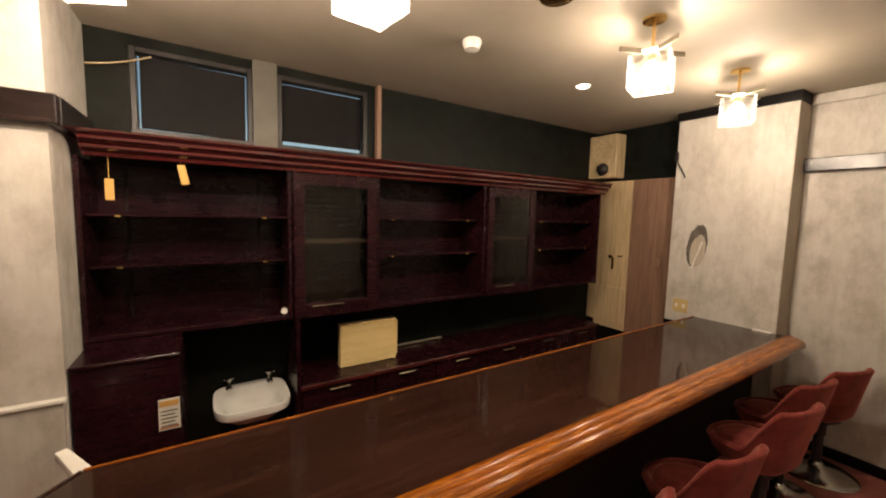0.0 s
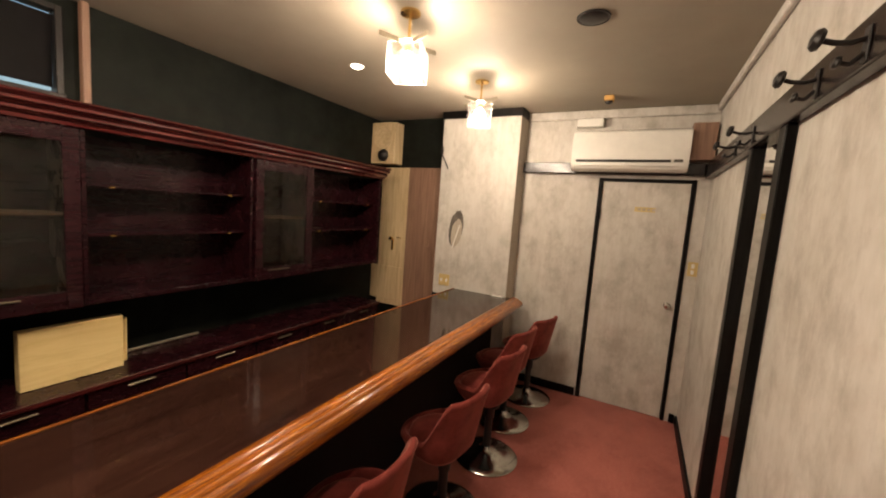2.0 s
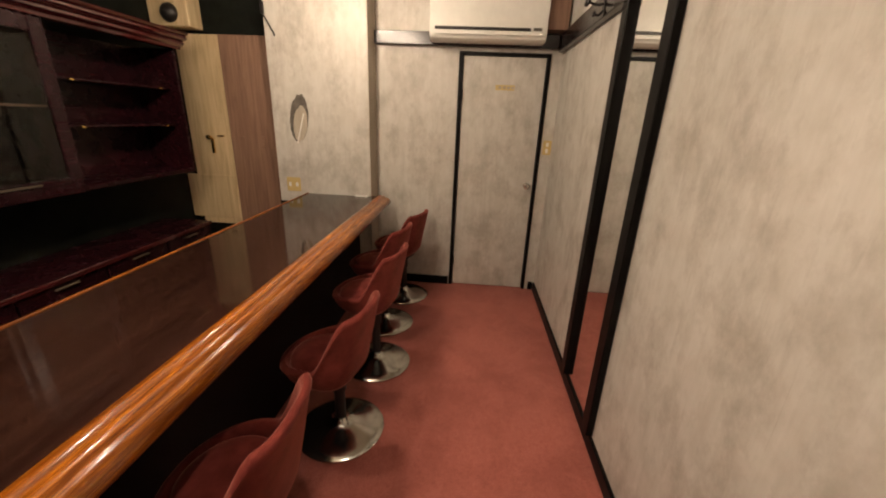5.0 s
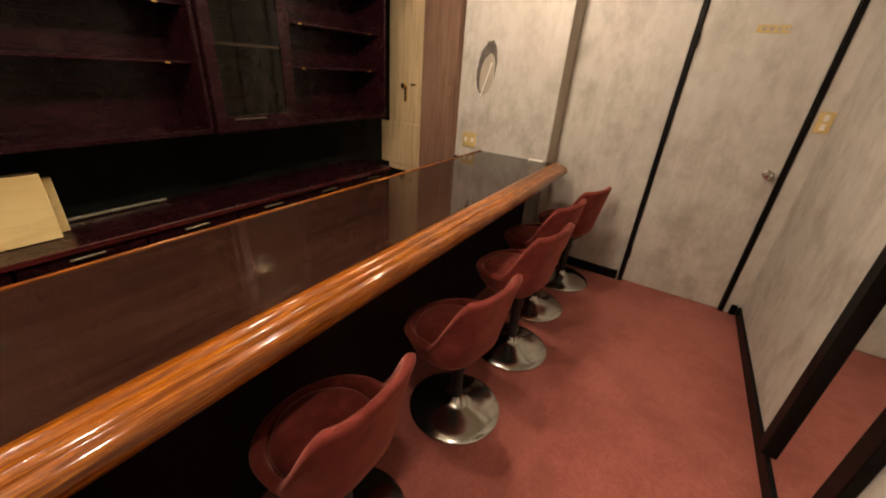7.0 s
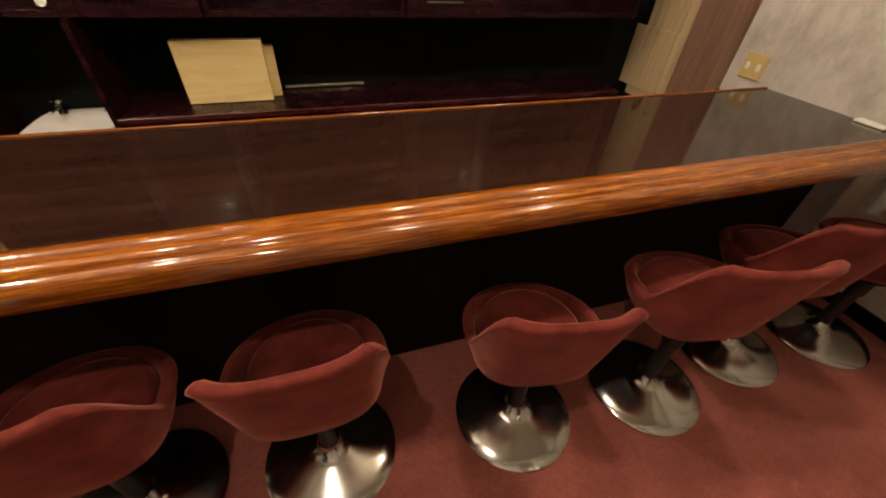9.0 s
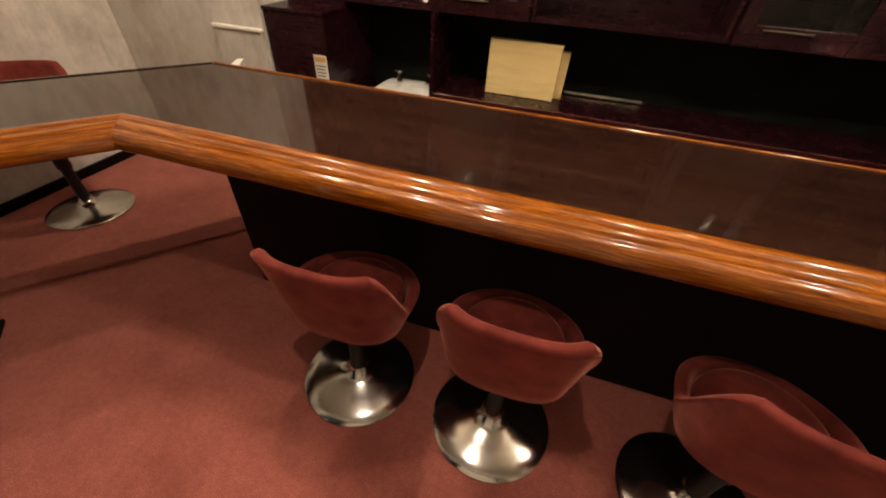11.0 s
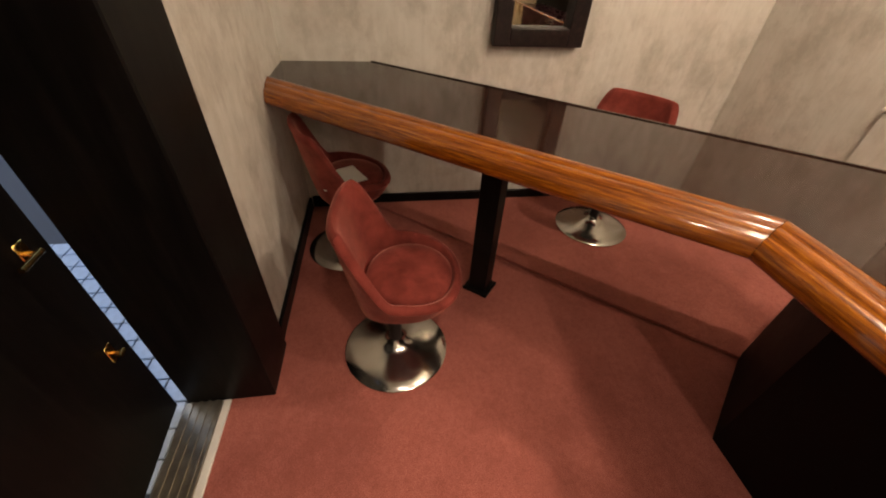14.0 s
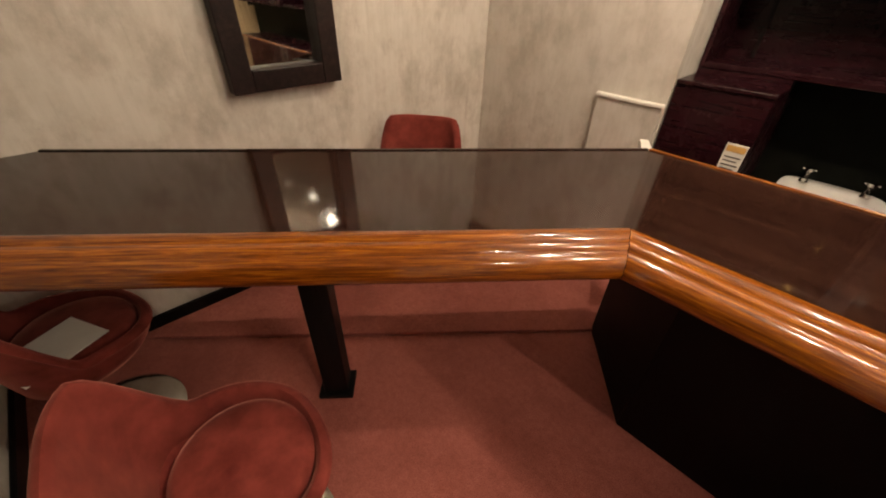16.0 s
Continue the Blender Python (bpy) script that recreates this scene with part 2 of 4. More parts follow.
# ---- structure ----
ENTRY0, ENTRY1 = -0.165, 0.69        # the entrance opening in the south wall
setting("floor", box(-1.7, 4.4, -0.68, 3.1, -0.12, 0.0), M_CARPET, "worn rose-red carpet covering the bar floor", "floor")
# the carpet behind the diagonal counter lies a little higher
setting("floor_raised", prism([(-1.47, -0.05), (-0.10, 1.54), (-0.10, 2.18), (-1.47, 2.18)], 0.0005, 0.018, 0.004), M_CARPET, "rose-red carpet step behind the diagonal counter", "floor")
setting("ceiling", box(-1.7, 4.4, -0.75, 3.1, CEIL, CEIL + 0.1), M_CEIL, "smoke-yellowed beige ceiling", "ceiling")

bm = box(WEST - 0.02, ENTRY0 - 0.235, SOUTH - 0.27, SOUTH, 0, CEIL)
add_box(bm, ENTRY1 + 0.055, 4.3, SOUTH - 0.27, SOUTH, 0, CEIL)
add_box(bm, ENTRY0 - 0.235, ENTRY1 + 0.055, SOUTH - 0.27, SOUTH, 2.11, CEIL)
setting("wall_south", bm, M_PAPER, "wall in stained off-white streaked wallpaper")
bm = box(EAST, EAST + 0.15, SOUTH, -0.335, 0, CEIL)
add_box(bm, EAST, EAST + 0.15, 0.39, 1.12, 0, CEIL)
add_box(bm, EAST, EAST + 0.15, -0.335, 0.39, 2.02, CEIL)
setting("wall_east", bm, M_PAPER, "end wall in stained off-white wallpaper around a door")
# unseen board, added only to stop sky light leaking around door_1
setting("door_light_block", box(EAST + 0.152, EAST + 0.25, SOUTH, 0.6, 0, CEIL), M_PLASTER, "unseen dark board added behind the door to block daylight")
setting("wall_west", box(WEST - 0.15, WEST, SOUTH, 2.35, 0, CEIL), M_PAPER, "wall in stained off-white streaked wallpaper")
bm = box(WEST, -0.33, 2.19, 2.35, 0, CEIL)
add_box(bm, -0.48, -0.33, 2.35, 3.0, 0, CEIL)
setting("wall_corner", bm, M_PAPER, "projecting corner wall in off-white wallpaper")
setting("wall_dado", box(-0.66, -0.335, 2.165, 2.188, 0, 0.872), M_PAPER, "lower wall panelling in pale wallpaper below a ledge")
setting("wall_ledge", box(-0.67, -0.325, 2.155, 2.188, 0.874, 0.892, 0.004), M_WHITE, "narrow white-painted ledge on the wall", "trim")
WINS = [(-0.15, 0.445), (0.585, 1.19)]
bm = box(-0.33, 3.95, NORTH, NORTH + 0.15, 0, 2.06)
add_box(bm, 1.25, 3.95, NORTH, NORTH + 0.15, 2.06, CEIL)
add_box(bm, -0.33, WINS[0][0], NORTH, NORTH + 0.15, 2.06, CEIL)
add_box(bm, WINS[1][1], 1.25, NORTH, NORTH + 0.15, 2.06, CEIL)
add_box(bm, WINS[0][0], WINS[0][1], NORTH, NORTH + 0.15, 2.54, CEIL)
add_box(bm, WINS[1][0], WINS[1][1], NORTH, NORTH + 0.15, 2.54, CEIL)
setting("wall_north", bm, M_DARKWALL, "dark green-black board wall behind the bar")
setting("window_column", box(WINS[0][1], WINS[1][0], NORTH - 0.03, NORTH + 0.15, 2.06, CEIL), M_GREY, "grey column between two high windows", "column")
setting("window_post", box(1.255, 1.29, NORTH - 0.05, NORTH - 0.002, 2.06, CEIL, 0.004), M_BROWN, "thin brown wooden post beside the window", "trim")
setting("wall_pillar", box(3.70, 4.1, 1.075, 1.86, 0, 2.53), M_PAPER, "boxed pillar in off-white wallpaper at the bar end", "pillar")
setting("pillar_side", box(3.702, EAST, 1.0705, 1.0745, 0, 2.53), M_PILLARSIDE, "grey-brown side board of the pillar", "trim")
setting("pillar_cap", box(3.685, 4.1, 1.06, 1.875, 2.532, CEIL), M_BLACK, "black trim above the pillar", "trim")
bm = box(3.90, 4.05, 1.862, 3.0, 0, CEIL)
setting("wall_service", bm, M_DARKWALL, "dark wall above the service door behind the bar")


# crown moulding and rails
bm = box(EAST - 0.035, EAST - 0.001, SOUTH, 1.07, 2.525, 2.598, 0.01, 2)
add_box(bm, ENTRY0 - 1.3, EAST - 0.036, SOUTH + 0.001, SOUTH + 0.03, 2.54, 2.598, 0.01, 2)
setting("crown_trim", bm, M_PAPER, "off-white crown trim under the ceiling", "trim")


def coat_rail(name, x0, x1, y0, y1, z0, z1):
    return setting(name, box(x0, x1, y0, y1, z0, z1, 0.006, 2), M_PICRAIL, "dark-stained wooden picture rail on the wall", "rail")


coat_rail("rail_east", EAST - 0.045, EAST - 0.001, SOUTH + 0.05, 1.07, 2.05, 2.145)
coat_rail("rail_south", ENTRY1 - 0.0, EAST - 0.001, SOUTH + 0.001, SOUTH + 0.045, 2.03, 2.15)
coat_rail("rail_corner", WEST + 0.002, -0.29, 2.145, 2.188, 1.985, 2.10)
coat_rail("rail_return", -0.328, -0.285, 2.19, 2.70, 1.985, 2.10)


def baseboard(name, x0, x1, y0, y1):
    return setting(name, box(x0, x1, y0, y1, 0.001, 0.078, 0.004), M_BLACK, "black-painted baseboard along the wall", "baseboard")


baseboard("baseboard_east", EAST - 0.018, EAST - 0.001, 0.40, 1.07)
baseboard("baseboard_east_b", EAST - 0.018, EAST - 0.001, SOUTH + 0.02, -0.365)
baseboard("baseboard_south", ENTRY1 + 0.06, EAST - 0.02, SOUTH + 0.001, SOUTH + 0.018)
baseboard("baseboard_south_b", WEST + 0.02, ENTRY0 - 0.237, SOUTH + 0.001, SOUTH + 0.018)
baseboard("baseboard_west", WEST + 0.001, WEST + 0.018, SOUTH + 0.02, 2.15)
setting("baseboard_pillar", box(3.68, 3.699, 1.64, 1.86, 0.70, 0.785, 0.003), M_BLACK, "black strip low on the pillar", "trim")


# ---- doors ----
def inner_door():
    d = setting("door_1", box(EAST + 0.012, EAST + 0.05, -0.303, 0.355, 0.004, 1.992, 0.003), M_PAPER, "closed flush door papered off-white, metal knob", "door")
    bm = box(EAST - 0.012, EAST + 0.06, 0.358, 0.389, 0, 2.02, 0.003)
    add_box(bm, EAST - 0.012, EAST + 0.06, -0.334, -0.306, 0, 2.02, 0.003)
    add_box(bm, EAST - 0.0115, EAST + 0.06, -0.306, 0.358, 1.995, 2.019, 0.003)
    part("door_frame", bm, M_BLACK, d, "thin black door frame")
    bm = lathe([(0.024, 0), (0.026, 0.006), (0.012, 0.012), (0.011, 0.03), (0.022, 0.036), (0.027, 0.05), (0.022, 0.062), (0.005, 0.066)], 24)
    bm.transform(Matrix.Translation((EAST + 0.012, -0.245, 0.985)) @ Matrix.Rotation(radians(-90), 4, "Y"))
    part("door_knob", bm, M_CHROME, d, "dull metal door knob", True)
    plate = part("sign_plate", box(EAST + 0.007, EAST + 0.0118, -0.07, 0.085, 1.745, 1.785, 0.001), M_PLATE, d, "small gold sign plate")
    for k in range(4):
        y = 0.06 - k * 0.035
        part("bar_mark", box(EAST + 0.0055, EAST + 0.0069, y - 0.022, y, 1.756, 1.774), M_PILLARSIDE, plate)
    for z in (1.70, 0.25):
        part("hinge", box(EAST - 0.016, EAST - 0.004, 0.350, 0.370, z - 0.045, z + 0.045, 0.003), M_BLACK, d)


inner_door()


def entrance():
    bm = box(ENTRY0 - 0.235, ENTRY0, -0.70, SOUTH + 0.03, 0, 2.11, 0.004)
    add_box(bm, ENTRY1, ENTRY1 + 0.055, -0.70, SOUTH + 0.035, 0, 2.11, 0.004)
    add_box(bm, ENTRY0, ENTRY1, -0.70, SOUTH + 0.035, 2.05, 2.11, 0.004)
    setting("entrance_frame", bm, M_BLACK, "deep black-stained door frame of the entrance", "door frame")
    bm = box(ENTRY0 + 0.002, ENTRY1 - 0.002, -0.702, -0.575, 0.0005, 0.012, 0.003)
    for k in range(4):
        y = -0.685 + k * 0.028
        add_box(bm, ENTRY0 + 0.002, ENTRY1 - 0.002, y, y + 0.012, 0.0121, 0.016, 0.001)
    setting("threshold", bm, M_STEEL, "worn grooved metal door threshold", "threshold")
    setting("threshold_edge", box(ENTRY0 + 0.002, ENTRY1 - 0.002, -0.5745, -0.548, 0.0005, 0.010, 0.002), M_CARD, "pale edging strip between threshold and carpet", "threshold")
    # the leaf is hinged at the east jamb and stands slightly ajar
    d = empty("door_2", "black entrance door standing slightly ajar", "door", at=(ENTRY1 - 0.005, -0.672, 0.0), turn=3.6, kind="structure")
    w = ENTRY1 - ENTRY0 - 0.012
    part("leaf", box(-w, 0, -0.042, 0, 0.022, 2.04, 0.003), M_BLACK, d)
    for z in (0.43, 0.79):
        bm = box(-w + 0.055, -w + 0.085, 0.0005, 0.006, z - 0.03, z + 0.03, 0.002)
        add_tube(bm, (-w + 0.07, 0, z), (-w + 0.07, 0.034, z), 0.006)
        add_tube(bm, (-w + 0.062, 0.03, z), (-w + (0.13 if z > 0.6 else 0.085), 0.03, z), 0.007)
        part("handle", bm, M_BRASS, d, "brass lever handle", True)
    for z in (0.74, 0.79, 0.84, 0.89):
        part("bolt", box(-w - 0.004, -w + 0.012, -0.033, -0.01, z - 0.012, z + 0.012, 0.002), M_BRASS, d, "brass latch bolt")


entrance()

# service door and panel behind the bar
d = setting("door_3", box(3.845, 3.899, 2.33, 2.70, 0.50, 2.07, 0.004), M_CREAM, "narrow cream-painted service door leaf", "door")
bm = lathe([(0.012, 0), (0.012, 0.02), (0.02, 0.022), (0.02, 0.034), (0.004, 0.038)], 16)
bm.transform(Matrix.Translation((3.845, 2.52, 1.275)) @ Matrix.Rotation(radians(-90), 4, "Y"))
add_box(bm, 3.832, 3.8449, 2.49, 2.515, 1.14, 1.27, 0.002)
add_box(bm, 3.830, 3.8449, 2.39, 2.45, 1.283, 1.293, 0.002)
part("lower_panel", box(3.838, 3.8445, 2.34, 2.79, 0.56, 0.95, 0.003), M_CREAM, d, "loose cream sheet low on the door")
part("lock_key", bm, M_BRASS, d, "brass lock with a hanging key")
d = setting("door_4", box(3.835, 3.899, 1.90, 2.328, 0.0, 2.07, 0.004), M_BROWN, "brown wooden door leaf beside the pillar", "door")
bm = box(3.822, 3.8349, 2.02, 2.05, 1.22, 1.30, 0.003)
add_box(bm, 3.826, 3.8349, 2.20, 2.25, 1.283, 1.293, 0.002)
part("lock_plate", bm, M_BROWN, d)
setting("door_edge_trim", box(3.79, 3.899, 1.863, 1.898, 0, 2.58, 0.003), M_BLACK, "black upright trim beside the pillar", "trim")


# ---- windows ----
for k, (x0, x1) in enumerate(WINS):
    w = empty("window_%d" % (k + 1), "high dark blacked-out window with daylight at its edges", "window", kind="structure")
    bm = box(x0 + 0.001, x0 + 0.03, NORTH - 0.02, NORTH + 0.06, 2.100, 2.539, 0.003)
    add_box(bm, x1 - 0.03, x1 - 0.001, NORTH - 0.02, NORTH + 0.06, 2.100, 2.539, 0.003)
    add_box(bm, x0 + 0.03, x1 - 0.03, NORTH - 0.02, NORTH + 0.06, 2.51, 2.539, 0.003)
    add_box(bm, x0 + 0.001, x1 - 0.001, NORTH - 0.045, NORTH + 0.06, 2.061, 2.100, 0.003)
    part("window_frame", bm, M_IRON, w)
    g0 = 0.014 if k == 0 else 0.034
    part("blackout_panel", box(x0 + (0.040 if k == 0 else 0.031), x1 - (0.038 if k == 0 else 0.031), NORTH + 0.03, NORTH + 0.036, 2.100 + g0, 2.502 - 0.004 * k, 0.001), M_PANEL, w, "dark board covering the pane").matrix_local = Matrix.Translation(((x0 + x1) / 2, 0, 2.3)) @ Matrix.Rotation(radians(0.6 if k == 0 else 0.35), 4, "Y") @ Matrix.Translation((-(x0 + x1) / 2, 0, -2.3))
    p = part("pane", box(x0 + 0.03, x1 - 0.03, NORTH + 0.045, NORTH + 0.049, 2.101, 2.509), M_PANE, w)
    p.visible_shadow = False


bm = bmesh.new()
for k in range(8):
    u, v = k / 8, (k + 1) / 8
    add_tube(bm, (-0.32 + 0.27 * u, 2.76, 2.40 + 0.09 * u - 0.05 * u * (1 - u)), (-0.32 + 0.27 * v, 2.76, 2.40 + 0.09 * v - 0.05 * v * (1 - v)), 0.004, 8)
tagged(finish("cord", bm, M_CREAM), "thin tan cord strung beside the high window", "cord")


# ---- the bar counter ----
INNER = 1.03                      # inner edge of the front rail
CX = 0.03                         # x of the inner corner of the rail
UX, UY = -0.641, -0.767           # direction of the diagonal arm
NX, NY = 0.767, -0.641            # its outward side
BACK = 1.615
BEND = (-0.165, BACK)
ENDX = 3.73


def arm_point(d):
    """A point of the line that runs d outside the rail's inner edge along the arm, at the south wall."""
    px, py = CX + d * NX, INNER + d * NY
    t = (SOUTH + 0.003 - py) / UY
    return px + t * UX, SOUTH + 0.003


def bar_counter():
    c = empty("bar_counter", "long dark varnished bar counter bent into a diagonal arm", "bar counter")
    ax, ay = arm_point(0.0)
    # two slabs meet at the bend so the grain follows each run
    main = part("bar_top", prism([(ENDX, INNER), (CX, INNER), BEND, (ENDX, BACK)], 0.80, TOP), M_TOP, c)
    o = Vector((CX, INNER, 0))
    q = math.atan2(-UY, -UX)
    back = Matrix.Rotation(-q, 4, "Z") @ Matrix.Translation(-o)
    bm = prism([(CX, INNER), (ax, ay), (WEST + 0.003, ay), (WEST + 0.003, 0.017), BEND], 0.80, TOP)
    bm.transform(back)
    arm = part("bar_top", bm, M_TOP, c)
    arm.matrix_local = back.inverted()
    # moulded front rail
    # three shallow beads with grooves between, rolling over to a rounded nose
    prof = [(0.0, 0.861)]
    for (d0, z0), (d1, z1), bulge in (((0.003, 0.864), (0.040, 0.861), 0.0050), ((0.043, 0.859), (0.074, 0.849), 0.0045), ((0.077, 0.846), (0.110, 0.817), 0.0075)):
        run_len = math.hypot(d1 - d0, z1 - z0)
        ox, oz = -(z1 - z0) / run_len, (d1 - d0) / run_len
        for k in range(9):
            u = k / 8
            lift = bulge * (1 - (2 * u - 1) ** 2)
            prof.append((d0 + (d1 - d0) * u + ox * lift, z0 + (z1 - z0) * u + oz * lift))
    prof += [(0.113, 0.806), (0.111, 0.795), (0.103, 0.786), (0.090, 0.781), (0.0, 0.779)]

    def run(ends):
        bm = bmesh.new()
        rings = [[bm.verts.new(p) for p in ring] for ring in ends]
        n = len(prof)
        for a, b in zip(rings, rings[1:]):
            for i in range(n):
                bm.faces.new((a[i], a[(i + 1) % n], b[(i + 1) % n], b[i]))
        bm.faces.new(rings[0])
        bm.faces.new(rings[-1][::-1])
        return bm
    corner = [(CX + 0.468 * d + 0.0008, INNER - d - 0.0005, z) for d, z in prof]
    far = [(ENDX + 0.02 + 0.25 * max(0, d - 0.06), INNER - d - 0.0005, z) for d, z in prof]
    part("front_rail", run([far, corner]), M_RAIL, c, "glossy orange varnished moulded rail", True)
    bm = run([[(x - 0.0016, y, z) for x, y, z in corner], [(*arm_point(d), z) for d, z in prof]])
    bm.transform(back)
    r = part("front_rail", bm, M_RAIL, c, "glossy orange varnished moulded rail", True)
    r.matrix_local = back.inverted()
    # thin lip along the back edge
    part("back_lip", box(BEND[0], ENDX, BACK + 0.0005, BACK + 0.012, 0.80, 0.864, 0.003), M_RAIL, c)
    p0, p1 = Vector((*BEND, 0)), Vector((WEST + 0.004, 0.017, 0))
    run_d = (p1 - p0).normalized()
    side = Vector((-run_d.y, run_d.x, 0)) * -0.010
    part("back_lip", prism([(p0.x, p0.y), (p1.x, p1.y), (p1.x + side.x, p1.y + side.y), (p0.x + side.x, p0.y + side.y)], 0.80, 0.862), M_TOP, c)
    # black front and slanted end
    part("front_panel", prism([(0.19, 1.18), (3.70, 1.18), (3.70, 1.205), (0.20, 1.205), (-0.09, 1.555), (-0.115, 1.545)], 0.001, 0.799), M_PANEL, c, "matt black front panel")
    part("back_panel", box(-0.09, 3.70, 1.55, 1.57, 0.001, 0.799), M_PANEL, c)
    m = Matrix.Translation((-0.655, 0.50, 0)) @ Matrix.Rotation(q, 4, "Z")
    bm = box(-0.045, 0.045, -0.04, 0.04, 0.012, 0.799, 0.003)
    bm.transform(m)
    part("post", bm, M_BLACK, c, "square black support post")
    bm = box(-0.065, 0.065, -0.06, 0.06, 0.001, 0.02, 0.003)
    bm.transform(m)
    part("foot_plate", bm, M_BLACK, c)
    return c


bar_counter()
tagged(finish("card", box(3.655, 3.695, 1.09, 1.20, TOP + 0.001, TOP + 0.012, 0.002), M_CARD), "small white card on the end of the bar", "card")
bm = prism([(-0.30, 1.90), (-0.27, 1.92), (-0.145, 1.70), (-0.165, 1.63), (-0.18, 1.66)], 0.77, 0.80, 0.003)
setting("counter_filler", bm, M_WHITE, "white-painted filler board between counter and wall", "trim")


# ---- stools ----
def smooth01(a, b, x):
    x = min(1.0, max(0.0, (x - a) / (b - a)))
    return x * x * (3 - 2 * x)


def stool(at, turn, group, label):
    s = empty("bar_stool", label, "stool", group, at, turn)
    n = 64
    bm = bmesh.new()
    rows = []

    def ring(fn):
        rows.append([bm.verts.new(fn(2 * math.pi * i / n)) for i in range(n)])

    def rise(a):
        # 0 along the low front lip, 1 along the top of the back
        off = math.pi - abs((a % (2 * math.pi)) - math.pi)
        return 0.10 * smooth01(radians(30), radians(95), off) + 0.90 * smooth01(radians(97), radians(137), off)

    def spot(a, r, f):
        """f = 0 at the seat pan, 1 at the rim; a = 0 is the front."""
        fx, fy = math.sin(a), math.cos(a)
        p = 2.3 if fy > 0 else 2.9
        k = r / (abs(fx) ** p + abs(fy) ** p) ** (1 / p)
        up = rise(a) * f
        x = fx * k * (1.0 + 0.02 * up)
        y = 0.035 + fy * k * (0.98 if fy > 0 else 0.80) - (0.040 * up if fy < 0 else 0.0)
        return x, y, 0.388 + f * (0.040 + 0.272 * rise(a))

    def at_rim(a, dr, dz):
        x, y, z = spot(a, 0.212 + dr, 1.0)
        return x, y, z + dz

    for r, z in ((0.05, 0.335), (0.12, 0.340), (0.165, 0.358)):
        ring(lambda a, r=r, z=z: (*spot(a, r, 0.0)[:2], z))
    for f in (0.0, 0.2, 0.4, 0.6, 0.8, 0.94):
        ring(lambda a, f=f: spot(a, 0.190 + 0.022 * f, f))
    for dr, dz in ((0.004, 0.004), (0.001, 0.014), (-0.008, 0.021), (-0.020, 0.022), (-0.030, 0.014), (-0.034, 0.0)):
        ring(lambda a, dr=dr, dz=dz: at_rim(a, dr, dz))
    for f in (0.85, 0.6, 0.35, 0.12):
        ring(lambda a, f=f: spot(a, 0.164 + 0.013 * f, f))
    ring(lambda a: (*spot(a, 0.09, 0.0)[:2], 0.384))
    for a, b in zip(rows, rows[1:]):
        for i in range(n):
            bm.faces.new((a[i], a[(i + 1) % n], b[(i + 1) % n], b[i]))
    bm.faces.new(rows[0][::-1])
    bm.faces.new(rows[-1])
    part("shell", bm, M_VELVET, s, "rose velvet bucket shell", True)
    bm = lathe([(0.05, 0.388), (0.140, 0.39), (0.158, 0.402), (0.164, 0.422), (0.158, 0.443), (0.140, 0.456), (0.10, 0.463), (0.02, 0.466)], 40)
    for v in bm.verts:
        v.co.y = v.co.y * 0.95 + 0.062
    part("cushion", bm, M_VELVET, s, "round velvet seat cushion", True)
    part("base", lathe([(0.205, 0.0015), (0.212, 0.004), (0.213, 0.010), (0.205, 0.016), (0.17, 0.026), (0.12, 0.038), (0.075, 0.049), (0.045, 0.062), (0.034, 0.078), (0.030, 0.085)], 48), M_CHROME, s, "polished chrome cone base", True)
    part("column", lathe([(0.026, 0.086), (0.026, 0.24), (0.034, 0.242), (0.034, 0.318), (0.028, 0.32)], 24), M_IRON, s, "black steel column", True)
    part("seat_plate", box(-0.07, 0.07, -0.07, 0.07, 0.3205, 0.334, 0.004), M_IRON, s)
    return s


LABEL = "rose velvet bucket bar stool on a chrome cone base"
first = stool((0.880, 0.872, 0), 1, "stools at the bar", LABEL)


def raise_seat(st, up):
    """Lift the seat of a height-adjustable stool."""
    for o in st.children:
        if o.name.startswith("column"):
            o.scale.z, o.location.z = 1 + up / 0.234, -0.086 * up / 0.234
        elif not o.name.startswith("base"):
            o.location.z = up


for x, y, turn, up in [(1.413, 0.865, 0, 0.0), (2.067, 0.818, -10, 0.0), (2.63, 0.775, -11, 0.065), (3.13, 0.83, -12, 0.06), (3.63, 0.775, -18, 0.05)]:
    raise_seat(copy_thing(first, pose(x, y, 0, 0, 0, turn)), up)
turned = copy_thing(first, pose(-0.33, 0.065, 0, 0, 0, -5))
tagged(turned, "rose velvet bucket stool turned away from the bar arm", group="stools at the diagonal arm")
corner = copy_thing(first, pose(-1.04, -0.165, 0, 0, 0, 20))
tagged(corner, "rose velvet bucket stool in the corner, paper on seat", group="stools at the diagonal arm")
tall = copy_thing(first, pose(-1.09, 1.30, 0.018, 0, 0, 220))
raise_seat(tall, 0.045)
tagged(tall, "rose velvet bucket stool raised high behind the diagonal counter", group="stools at the diagonal arm")
bm = box(-0.08, 0.08, -0.105, 0.105, 0, 0.003)
bm.transform(pose(-0.975, -0.155, 0.467, 0, 0, 28))
tagged(finish("paper", bm, M_CARD), "sheet of white paper lying on a stool seat", "paper")


# ---- back bar ----
FRONT = 2.45
DECK = 0.62


